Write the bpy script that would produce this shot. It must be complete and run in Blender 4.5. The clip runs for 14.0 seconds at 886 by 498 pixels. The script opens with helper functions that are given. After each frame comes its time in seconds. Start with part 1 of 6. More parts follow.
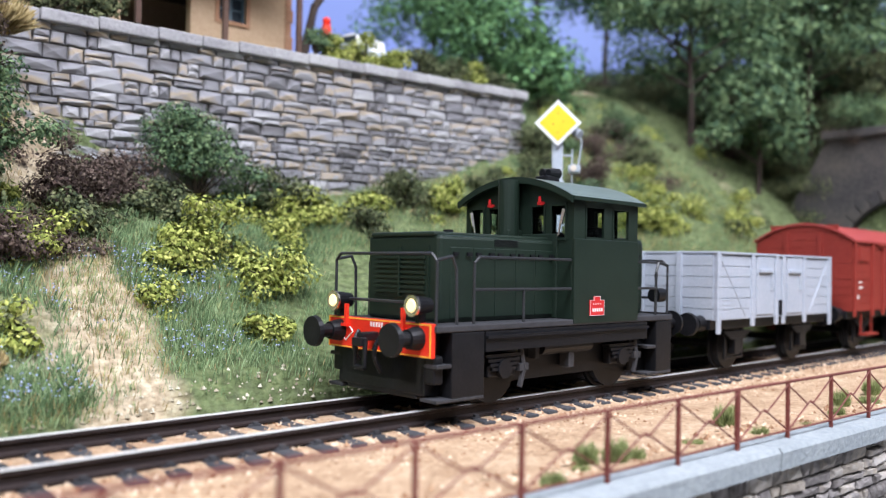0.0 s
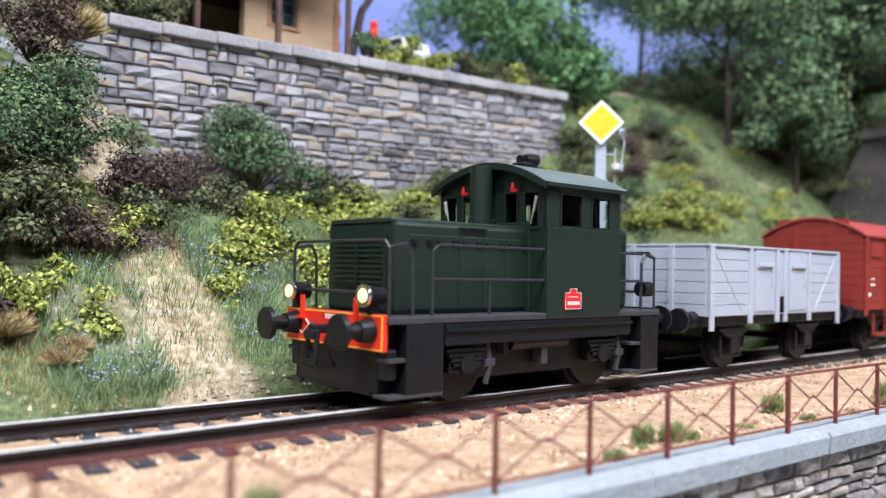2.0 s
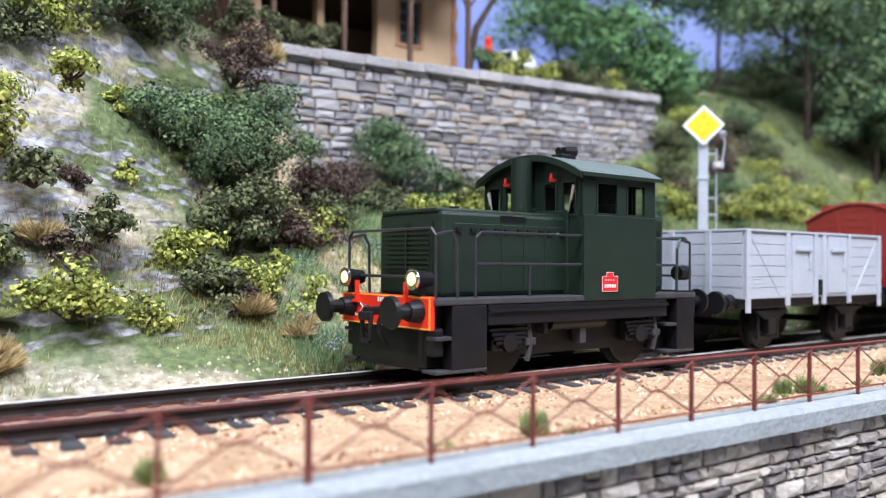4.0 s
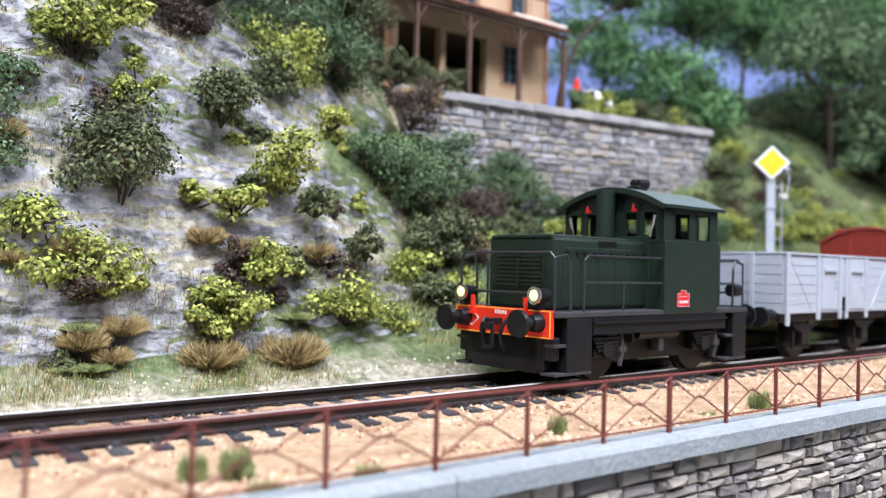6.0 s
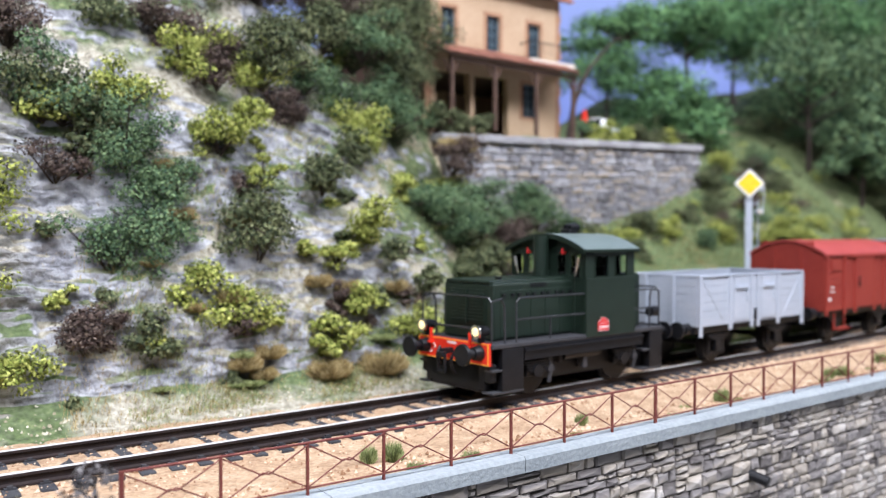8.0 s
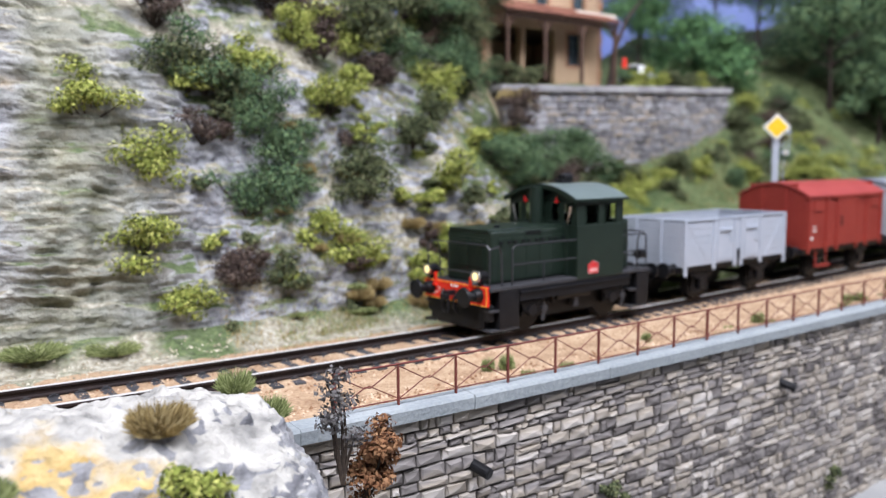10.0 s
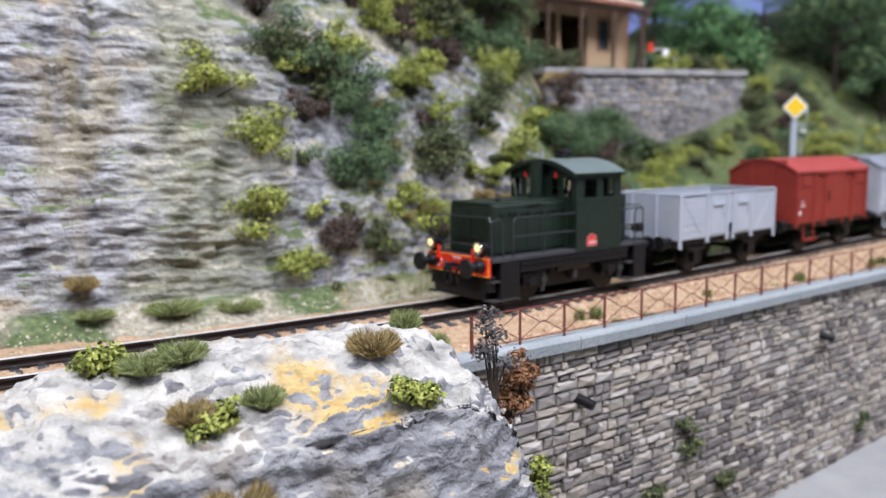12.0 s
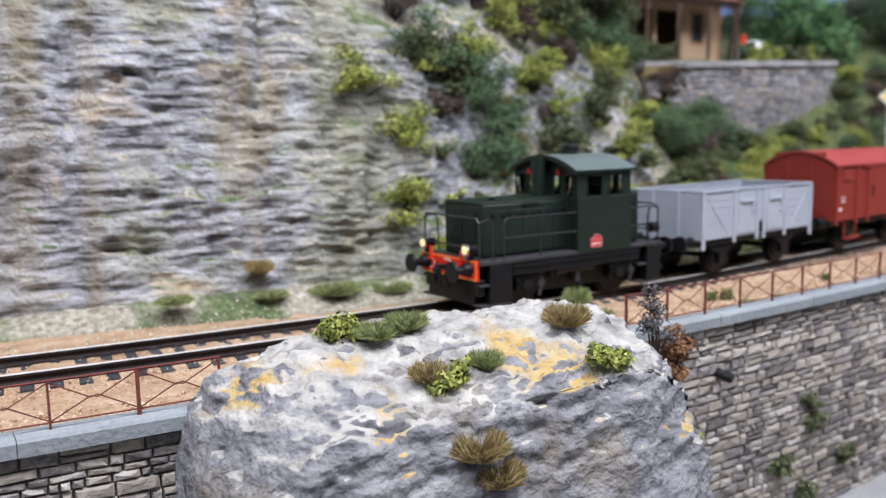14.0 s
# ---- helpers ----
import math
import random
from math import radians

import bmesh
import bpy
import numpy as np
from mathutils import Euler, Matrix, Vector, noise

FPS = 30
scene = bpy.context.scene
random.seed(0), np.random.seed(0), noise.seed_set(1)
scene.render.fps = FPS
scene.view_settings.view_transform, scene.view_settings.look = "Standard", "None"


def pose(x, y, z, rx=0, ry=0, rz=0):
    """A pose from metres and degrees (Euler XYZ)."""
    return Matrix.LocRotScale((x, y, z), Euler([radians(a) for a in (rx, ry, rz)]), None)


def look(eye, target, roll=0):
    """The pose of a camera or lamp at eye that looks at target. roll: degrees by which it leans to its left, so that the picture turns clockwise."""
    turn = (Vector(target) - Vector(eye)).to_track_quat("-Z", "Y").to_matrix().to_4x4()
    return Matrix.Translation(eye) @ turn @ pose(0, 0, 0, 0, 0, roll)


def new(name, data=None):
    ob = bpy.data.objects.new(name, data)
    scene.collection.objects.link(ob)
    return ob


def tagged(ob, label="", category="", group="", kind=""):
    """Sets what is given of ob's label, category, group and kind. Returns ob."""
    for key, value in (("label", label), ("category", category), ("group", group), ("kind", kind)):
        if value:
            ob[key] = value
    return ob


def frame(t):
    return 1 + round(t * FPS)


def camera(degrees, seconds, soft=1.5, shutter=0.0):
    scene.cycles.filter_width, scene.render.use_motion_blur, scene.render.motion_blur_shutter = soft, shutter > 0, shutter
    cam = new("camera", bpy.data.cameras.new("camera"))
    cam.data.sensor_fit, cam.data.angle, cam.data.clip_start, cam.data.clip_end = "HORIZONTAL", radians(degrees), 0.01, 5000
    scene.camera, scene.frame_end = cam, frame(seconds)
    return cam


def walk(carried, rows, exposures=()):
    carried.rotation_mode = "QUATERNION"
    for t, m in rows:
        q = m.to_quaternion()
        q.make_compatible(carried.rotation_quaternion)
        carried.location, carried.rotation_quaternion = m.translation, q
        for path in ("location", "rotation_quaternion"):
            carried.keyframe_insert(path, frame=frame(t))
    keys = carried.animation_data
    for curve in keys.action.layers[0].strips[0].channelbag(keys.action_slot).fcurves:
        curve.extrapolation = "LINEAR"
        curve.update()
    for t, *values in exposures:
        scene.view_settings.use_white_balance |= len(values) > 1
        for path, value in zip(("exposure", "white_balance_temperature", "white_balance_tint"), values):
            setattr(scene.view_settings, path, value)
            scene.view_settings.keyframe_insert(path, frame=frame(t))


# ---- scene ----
cam = camera(56.67, 14.0, soft=1.25)
# seconds, eye in millimetres, heading to the left of +y, pitch and roll in degrees
ROWS = [
    (0, -5.38, 4.24, 27.93, -39.81, 1.21, 1.04),
    (0.5, -5.87, 1.29, 27.50, -38.87, 1.34, 1.04),
    (1, -7.71, 1.39, 26.61, -38.38, 1.31, 1.22),
    (1.5, -10.76, 1.87, 25.17, -38.08, 1.30, 1.25),
    (2, -14.94, 2.28, 25.70, -37.95, 1.33, 1.23),
    (4.5, -70.44, -11.67, 22.81, -33.60, 1.07, 0.77),
    (5, -87.88, -11.37, 21.81, -33.55, 1.46, 1.46),
    (5.5, -111.64, -12.16, 23.12, -35.62, 1.61, 1.67),
    (6, -131.39, -14.84, 26.51, -36.84, 1.25, 1.32),
    (6.5, -149.95, -21.86, 30.66, -37.95, 0.70, 1.10),
    (7, -165.08, -29.15, 36.16, -38.96, -0.27, 0.46),
    (7.5, -177.87, -40.39, 42.77, -38.91, -0.66, 0.54),
    (8, -185.22, -62.99, 47.63, -36.47, -0.98, 0.01),
    (10.5, -248.59, -85.02, 56.39, -35.74, -6.76, -0.55),
    (11, -262.33, -86.32, 55.42, -35.01, -6.63, -0.66),
    (11.5, -270.87, -84.88, 55.07, -36.45, -5.95, 0.03),
    (12, -280.42, -86.40, 53.24, -37.33, -7.21, -0.55),
    (12.5, -290.85, -82.24, 52.50, -37.83, -7.79, -0.55),
    (13, -299.89, -80.34, 52.04, -37.40, -8.10, -0.66),
    (13.5, -310.77, -83.96, 53.87, -36.04, -7.81, -0.73),
    (14, -318.57, -86.48, 54.46, -33.78, -7.72, -1.15),
]


def aimed(x, y, z, yaw, pitch, roll):
    eye, a, b = Vector((x, y, z)) / 1000, math.radians(yaw), math.radians(pitch)
    return look(eye, eye + Vector((-math.sin(a) * math.cos(b), math.cos(a) * math.cos(b), math.sin(b))), roll)


walk(cam, [(row[0], aimed(*row[1:])) for row in ROWS],
     exposures=[(0.0, 0.02, 6150, 17), (5.0, 0.1, 6150, 17), (8.0, -0.04, 6150, 17), (10.5, -0.32, 6250, 18), (11.5, -0.28, 6250, 18), (12.3, -0.5, 6250, 18), (14.0, -0.54, 6250, 18)])
# a small phone lens held close to the models: fixed focus, shallow depth
cam.data.dof.use_dof, cam.data.dof.focus_distance, cam.data.dof.aperture_fstop = True, 0.175, 18.5

# ---- light: exhibition hall with a lamp strip over the layout ----
world = bpy.data.worlds.new("hall_air")
scene.world = world
world.use_nodes = True
world.node_tree.nodes["Background"].inputs[0].default_value = (0.55, 0.62, 0.75, 1)
world.node_tree.nodes["Background"].inputs[1].default_value = 0.22


def area(name, x, y, z, tx, ty, tz, w, h, watts, colour):
    d = bpy.data.lights.new(name, "AREA")
    d.shape, d.size, d.size_y, d.energy, d.color = "RECTANGLE", w, h, watts, colour
    ob = new(name, d)
    ob.matrix_world = look((x, y, z), (tx, ty, tz))
    return ob


area("layout_lamp_strip", -0.10, -0.20, 0.58, -0.03, 0.15, 0.02, 1.4, 0.18, 13.5, (0.94, 0.97, 1.0))
area("hall_ceiling_lamp", -0.6, -1.0, 2.6, 0.0, 0.1, 0.0, 1.6, 1.2, 66.0, (0.9, 0.96, 1.0))
scene.view_settings.exposure = 0.0

# ---- materials ----


def shade(name, stops, rough=0.8, scale=300.0, fine=1500.0, bump=0.3, metal=0.0, spread=0.0, island=False, mix=0.5, stretch=(1, 1, 1), spec=0.3, dist=0.0004, coat=0.0):
    """Two scales of noise through a colour ramp, with fine relief; spread varies it from piece to piece."""
    m = bpy.data.materials.new(name)
    m.use_nodes = True
    n, l = m.node_tree.nodes, m.node_tree.links
    b = n["Principled BSDF"]
    co = n.new("ShaderNodeTexCoord")
    mp = n.new("ShaderNodeMapping")
    mp.inputs["Scale"].default_value = stretch
    l.new(co.outputs["Object"], mp.inputs["Vector"])
    big, small = n.new("ShaderNodeTexNoise"), n.new("ShaderNodeTexNoise")
    for t, s, d in ((big, scale, 3.0), (small, fine, 4.0)):
        t.inputs["Scale"].default_value, t.inputs["Detail"].default_value = s, d
        l.new(mp.outputs[0], t.inputs["Vector"])
    mx = n.new("ShaderNodeMix")
    mx.inputs[0].default_value = mix
    l.new(big.outputs[0], mx.inputs[2])
    l.new(small.outputs[0], mx.inputs[3])
    value = mx.outputs[0]
    if spread:
        src = n.new("ShaderNodeNewGeometry").outputs["Random Per Island"] if island else n.new("ShaderNodeObjectInfo").outputs["Random"]
        a, c = n.new("ShaderNodeMath"), n.new("ShaderNodeMath")
        a.operation, c.operation = "MULTIPLY_ADD", "ADD"
        a.inputs[1].default_value, a.inputs[2].default_value = spread, -spread / 2
        l.new(src, a.inputs[0])
        l.new(a.outputs[0], c.inputs[0])
        l.new(value, c.inputs[1])
        value = c.outputs[0]
    ramp = n.new("ShaderNodeValToRGB")
    e = ramp.color_ramp.elements
    while len(e) < len(stops):
        e.new(0.5)
    for el, (p, col) in zip(e, stops):
        el.position, el.color = p, (*col, 1)
    l.new(value, ramp.inputs[0])
    l.new(ramp.outputs[0], b.inputs["Base Color"])
    b.inputs["Roughness"].default_value, b.inputs["Metallic"].default_value = rough, metal
    b.inputs["Specular IOR Level"].default_value = spec
    b.inputs["Coat Weight"].default_value = coat
    if bump:
        bp = n.new("ShaderNodeBump")
        bp.inputs["Strength"].default_value, bp.inputs["Distance"].default_value = bump, dist
        l.new(small.outputs[0], bp.inputs["Height"])
        l.new(bp.outputs[0], b.inputs["Normal"])
    return m


def two(a, b, lo=0.35, hi=0.65):
    return [(lo, a), (hi, b)]


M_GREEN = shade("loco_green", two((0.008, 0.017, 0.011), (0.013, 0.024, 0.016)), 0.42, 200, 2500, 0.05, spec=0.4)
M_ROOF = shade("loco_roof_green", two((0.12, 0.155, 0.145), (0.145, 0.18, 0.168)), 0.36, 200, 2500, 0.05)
M_BLACK = shade("chassis_black", two((0.004, 0.0045, 0.006), (0.010, 0.010, 0.012)), 0.45, 300, 2000, 0.1)
M_HANDRAIL = shade("handrail_satin_black", two((0.02, 0.021, 0.023), (0.03, 0.031, 0.034)), 0.36, 300, 2000, 0.05, spec=0.6)
M_DECK = shade("deck_grey", two((0.03, 0.03, 0.033), (0.05, 0.05, 0.055)), 0.6, 300, 2000, 0.1)
M_ORANGE = shade("beam_red_orange", two((0.70, 0.028, 0.012), (0.80, 0.042, 0.016)), 0.4, 200, 2000, 0.05)
M_YELLOW = shade("lining_yellow", two((0.85, 0.42, 0.05), (0.9, 0.5, 0.06)), 0.5, 200, 2000, 0)
M_RED = shade("plate_red", two((0.55, 0.02, 0.02), (0.65, 0.03, 0.03)), 0.45, 200, 2000, 0)
M_WHITE = shade("lettering_white", two((0.75, 0.75, 0.73), (0.85, 0.85, 0.83)), 0.5, 200, 2000, 0)
M_CHROME = shade("bright_metal", two((0.7, 0.68, 0.62), (0.8, 0.78, 0.74)), 0.25, 200, 2000, 0, metal=1.0)
M_WAGON = shade("wagon_grey_paint", two((0.36, 0.40, 0.46), (0.43, 0.46, 0.52)), 0.6, 90, 1500, 0.1)
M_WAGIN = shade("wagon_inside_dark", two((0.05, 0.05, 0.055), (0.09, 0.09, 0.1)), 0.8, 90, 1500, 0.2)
M_VAN = shade("van_red_brown", two((0.23, 0.028, 0.02), (0.29, 0.04, 0.027)), 0.55, 90, 1500, 0.1)
M_VANROOF = shade("van_roof_red", two((0.33, 0.05, 0.045), (0.40, 0.07, 0.06)), 0.5, 90, 1500, 0.05)
M_GREYROOF = shade("van_roof_grey", two((0.20, 0.22, 0.26), (0.26, 0.28, 0.32)), 0.6, 90, 1500, 0.05)
M_RAIL = shade("rail_side_rust", two((0.018, 0.013, 0.013), (0.035, 0.024, 0.022)), 0.6, 200, 1800, 0.2)
# worn rail heads: the white glare is put into a pale, barely metallic colour
M_RAILTOP = shade("rail_head_steel_glare", two((0.74, 0.72, 0.70), (0.86, 0.84, 0.82)), 0.34, 200, 1800, 0, metal=0.35)
M_SLEEPER = shade("sleeper_grey_brown", [(0.3, (0.03, 0.03, 0.034)), (0.6, (0.065, 0.066, 0.072)), (0.8, (0.10, 0.075, 0.068))], 0.8, 150, 1500, 0.4, spread=0.25, stretch=(4, 1, 1))
M_BALLAST = shade("ballast_sand", [(0.3, (0.28, 0.165, 0.095)), (0.5, (0.48, 0.325, 0.20)), (0.7, (0.63, 0.475, 0.325))], 0.95, 140, 900, 1.0, dist=0.0012)
M_CHIP = shade("ballast_chips", [(0.2, (0.25, 0.13, 0.07)), (0.45, (0.50, 0.33, 0.20)), (0.75, (0.70, 0.54, 0.385))], 0.95, 140, 900, 0.4, spread=0.8, island=True)
M_GRIT = shade("pale_grit", [(0.2, (0.26, 0.22, 0.15)), (0.5, (0.44, 0.39, 0.28)), (0.8, (0.62, 0.57, 0.45))], 0.95, 140, 900, 0.4, spread=0.8, island=True)
REAR = [(0.2, (0.10, 0.092, 0.09)), (0.38, (0.24, 0.235, 0.25)), (0.5, (0.30, 0.295, 0.31)), (0.57, (0.38, 0.305, 0.215)), (0.64, (0.31, 0.305, 0.32)), (0.85, (0.47, 0.46, 0.46))]
M_STONE = shade("masonry_stone", REAR, 0.95, 60, 700, 1.0, spread=0.5, dist=0.0006)
M_STONE2 = shade("masonry_stone_mass", REAR, 0.95, 60, 700, 1.0, spread=0.5, island=True, dist=0.0006)
FRONT = [(0.2, (0.10, 0.088, 0.082)), (0.42, (0.24, 0.22, 0.21)), (0.58, (0.35, 0.305, 0.25)), (0.8, (0.48, 0.45, 0.42))]
M_STONE3 = shade("parapet_stone", FRONT, 0.95, 60, 700, 1.0, spread=0.5, dist=0.0006)
M_STONE4 = shade("parapet_stone_mass", FRONT, 0.95, 60, 700, 1.0, spread=0.5, island=True, dist=0.0006)
M_MORTAR = shade("dark_joint", two((0.08, 0.072, 0.065), (0.17, 0.155, 0.14)), 0.95, 150, 1200, 0.6)
M_COPING = shade("pale_coping_concrete", two((0.25, 0.28, 0.295), (0.36, 0.39, 0.40)), 0.9, 60, 900, 0.7)
M_COPING2 = shade("grey_coping_stone", two((0.26, 0.25, 0.26), (0.42, 0.41, 0.41)), 0.9, 80, 900, 0.7, spread=0.2)
M_FENCE = shade("railing_rust_red", two((0.13, 0.03, 0.025), (0.2, 0.055, 0.04)), 0.6, 200, 1800, 0.2)
M_ASPHALT = shade("road_grey", two((0.26, 0.26, 0.26), (0.34, 0.34, 0.335)), 0.9, 60, 1500, 0.5)
M_PORTAL = shade("portal_stone", [(0.25, (0.025, 0.023, 0.025)), (0.5, (0.06, 0.056, 0.056)), (0.75, (0.12, 0.105, 0.09))], 0.9, 60, 700, 0.8, spread=0.3)
M_TUNNEL = shade("tunnel_dark", two((0.01, 0.01, 0.01), (0.02, 0.02, 0.02)), 0.95, 80, 800, 0.2)
M_RENDER = shade("house_ochre_render", two((0.44, 0.30, 0.185), (0.53, 0.38, 0.25)), 0.9, 60, 900, 0.3)
M_QUOIN = shade("house_stone_quoin", two((0.33, 0.17, 0.10), (0.44, 0.25, 0.15)), 0.9, 120, 900, 0.4)
M_TILE = shade("roof_tile_terracotta", two((0.20, 0.085, 0.06), (0.34, 0.15, 0.10)), 0.85, 150, 900, 0.4, spread=0.4)
M_SHUTTER = shade("window_slate_blue", two((0.06, 0.10, 0.13), (0.10, 0.15, 0.18)), 0.6, 100, 900, 0.1)
M_PANE = shade("window_glass_dark", two((0.02, 0.03, 0.04), (0.04, 0.05, 0.06)), 0.12, 100, 900, 0)
M_TIMBER = shade("dark_timber", two((0.07, 0.04, 0.03), (0.12, 0.07, 0.05)), 0.8, 150, 1200, 0.4)
M_CREAM = shade("cream_slab", two((0.62, 0.55, 0.45), (0.72, 0.65, 0.55)), 0.8, 100, 900, 0.2)
M_MAST = shade("mast_light_grey", two((0.36, 0.40, 0.46), (0.46, 0.5, 0.55)), 0.5, 100, 900, 0.1)
M_SIGN = shade("sign_yellow", two((0.85, 0.55, 0.02), (0.9, 0.6, 0.03)), 0.45, 100, 900, 0)
M_TWIG = shade("twig_brown", two((0.035, 0.025, 0.02), (0.08, 0.06, 0.045)), 0.9, 200, 1200, 0.3)
M_BARK = shade("bark_dark", two((0.03, 0.022, 0.018), (0.07, 0.05, 0.04)), 0.9, 120, 900, 0.6)
LEAF = {
    "Y": shade("leaves_yellow_green", [(0.15, (0.09, 0.115, 0.02)), (0.5, (0.255, 0.295, 0.055)), (0.85, (0.52, 0.53, 0.15))], 0.85, 120, 700, 0, spread=0.75, island=True),
    "G": shade("leaves_green", [(0.15, (0.032, 0.07, 0.04)), (0.5, (0.085, 0.145, 0.065)), (0.85, (0.19, 0.27, 0.125))], 0.9, 120, 700, 0, spread=0.75, island=True),
    "P": shade("needles_bright_green", [(0.15, (0.04, 0.09, 0.04)), (0.5, (0.09, 0.20, 0.08)), (0.85, (0.20, 0.36, 0.14))], 0.9, 120, 700, 0, spread=0.75, island=True),
    "D": shade("leaves_dark_olive", [(0.15, (0.025, 0.035, 0.018)), (0.5, (0.075, 0.095, 0.04)), (0.85, (0.20, 0.21, 0.10))], 0.9, 120, 700, 0, spread=0.75, island=True),
    "B": shade("leaves_brown_purple", [(0.15, (0.03, 0.02, 0.018)), (0.5, (0.085, 0.055, 0.045)), (0.85, (0.17, 0.13, 0.10))], 0.9, 120, 700, 0, spread=0.75, island=True),
    "T": shade("straw_blades", [(0.15, (0.16, 0.11, 0.04)), (0.5, (0.34, 0.25, 0.10)), (0.85, (0.56, 0.45, 0.23))], 0.9, 120, 700, 0, spread=0.75, island=True),
    "S": shade("grass_blades", [(0.15, (0.11, 0.135, 0.045)), (0.5, (0.24, 0.285, 0.10)), (0.85, (0.44, 0.48, 0.22))], 0.9, 120, 700, 0, spread=0.75, island=True),
    "W": shade("leaves_grey_dry", [(0.15, (0.05, 0.045, 0.045)), (0.5, (0.12, 0.11, 0.11)), (0.85, (0.22, 0.21, 0.2))], 0.9, 120, 700, 0, spread=0.75, island=True),
    "R": shade("leaves_rust", [(0.15, (0.09, 0.035, 0.015)), (0.5, (0.22, 0.10, 0.045)), (0.85, (0.36, 0.2, 0.1))], 0.9, 120, 700, 0, spread=0.75, island=True),
    "N": shade("fresh_grass_blades", [(0.15, (0.06, 0.105, 0.045)), (0.5, (0.15, 0.235, 0.10)), (0.85, (0.30, 0.40, 0.20))], 0.9, 120, 700, 0, spread=0.75, island=True),
    "V": shade("pale_violet_flowers", [(0.15, (0.20, 0.26, 0.40)), (0.5, (0.32, 0.38, 0.58)), (0.85, (0.48, 0.54, 0.74))], 0.9, 120, 700, 0, spread=0.75, island=True),
}


def hill_material():
    """Grey strata rock on steep faces, sandy earth and moss where it lies flatter, with patches of ochre."""
    m = bpy.data.materials.new("hillside_rock_and_earth")
    m.use_nodes = True
    n, l = m.node_tree.nodes, m.node_tree.links
    b = n["Principled BSDF"]
    b.inputs["Roughness"].default_value, b.inputs["Specular IOR Level"].default_value = 0.95, 0.15
    co = n.new("ShaderNodeTexCoord")

    def tex(scale, stretch=(1, 1, 1), detail=5.0):
        mp, t = n.new("ShaderNodeMapping"), n.new("ShaderNodeTexNoise")
        mp.inputs["Scale"].default_value = stretch
        t.inputs["Scale"].default_value, t.inputs["Detail"].default_value = scale, detail
        l.new(co.outputs["Object"], mp.inputs["Vector"])
        l.new(mp.outputs[0], t.inputs["Vector"])
        return t.outputs[0]

    def ramp(v, stops):
        r = n.new("ShaderNodeValToRGB")
        e = r.color_ramp.elements
        while len(e) < len(stops):
            e.new(0.5)
        for el, (p, c) in zip(e, stops):
            el.position, el.color = p, (*(c if isinstance(c, tuple) else (c, c, c)), 1)
        l.new(v, r.inputs[0])
        return r.outputs[0]

    def mixc(f, a, c):
        x = n.new("ShaderNodeMix")
        x.data_type = "RGBA"
        l.new(f, x.inputs[0])
        l.new(a, x.inputs[6])
        l.new(c, x.inputs[7])
        return x.outputs[2]

    geo, sep, place = n.new("ShaderNodeNewGeometry"), n.new("ShaderNodeSeparateXYZ"), n.new("ShaderNodeSeparateXYZ")
    l.new(geo.outputs["Normal"], sep.inputs[0])
    l.new(co.outputs["Object"], place.inputs[0])

    def calc(op, a, c, d=0.0):
        x = n.new("ShaderNodeMath")
        x.operation = op
        for k, v in enumerate((a, c, d)):
            if isinstance(v, (int, float)):
                x.inputs[k].default_value = v
            else:
                l.new(v, x.inputs[k])
        return x.outputs[0]

    wide = tex(45)
    along = calc("MULTIPLY_ADD", wide, 0.06, place.outputs[0])
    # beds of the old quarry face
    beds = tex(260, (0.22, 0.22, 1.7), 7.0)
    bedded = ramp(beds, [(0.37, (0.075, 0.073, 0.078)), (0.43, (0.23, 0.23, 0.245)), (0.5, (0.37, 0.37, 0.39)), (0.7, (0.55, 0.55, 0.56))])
    lichen = ramp(tex(120), [(0.35, (0.17, 0.18, 0.10)), (0.6, (0.33, 0.32, 0.20))])
    bedded = mixc(ramp(tex(26), [(0.56, 0.0), (0.7, 0.6)]), bedded, lichen)
    seep = calc("ABSOLUTE", calc("ADD", along, 0.143), 0.0)
    bedded = mixc(ramp(calc("MULTIPLY", seep, 10.0), [(0.14, 0.62), (0.34, 0.0)]), bedded, lichen)
    bedded = mixc(ramp(tex(42, (1, 1, 0.1)), [(0.58, 0.0), (0.66, 0.65)]), bedded, ramp(tex(200), [(0.3, (0.21, 0.17, 0.10)), (0.7, (0.36, 0.31, 0.20))]))
    bedded = mixc(ramp(tex(18, (1, 1, 1.6)), [(0.66, 0.0), (0.72, 0.8)]), bedded, ramp(tex(300), [(0.3, (0.42, 0.30, 0.17)), (0.7, (0.62, 0.52, 0.36))]))
    for at, wide in ((-0.268, 0.034), (-0.287, 0.05), (-0.219, 0.03)):
        cleft = calc("ABSOLUTE", calc("ADD", calc("MULTIPLY_ADD", place.outputs[2], -0.06, place.outputs[0]), -at), 0.0)
        bedded = mixc(ramp(calc("MULTIPLY_ADD", cleft, 10.0, calc("MULTIPLY", tex(130), 0.03)), [(wide * 0.5, 0.45), (wide * 1.9, 0.0)]), bedded, ramp(tex(210), [(0.3, (0.20, 0.16, 0.10)), (0.7, (0.34, 0.29, 0.19))]))
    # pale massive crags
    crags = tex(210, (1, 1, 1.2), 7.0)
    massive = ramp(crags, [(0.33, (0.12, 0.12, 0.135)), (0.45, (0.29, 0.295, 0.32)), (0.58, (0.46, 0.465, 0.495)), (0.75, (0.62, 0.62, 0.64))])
    zone = calc("MULTIPLY_ADD", along, 20.0, 2.9)
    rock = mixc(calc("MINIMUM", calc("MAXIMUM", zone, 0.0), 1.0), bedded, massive)
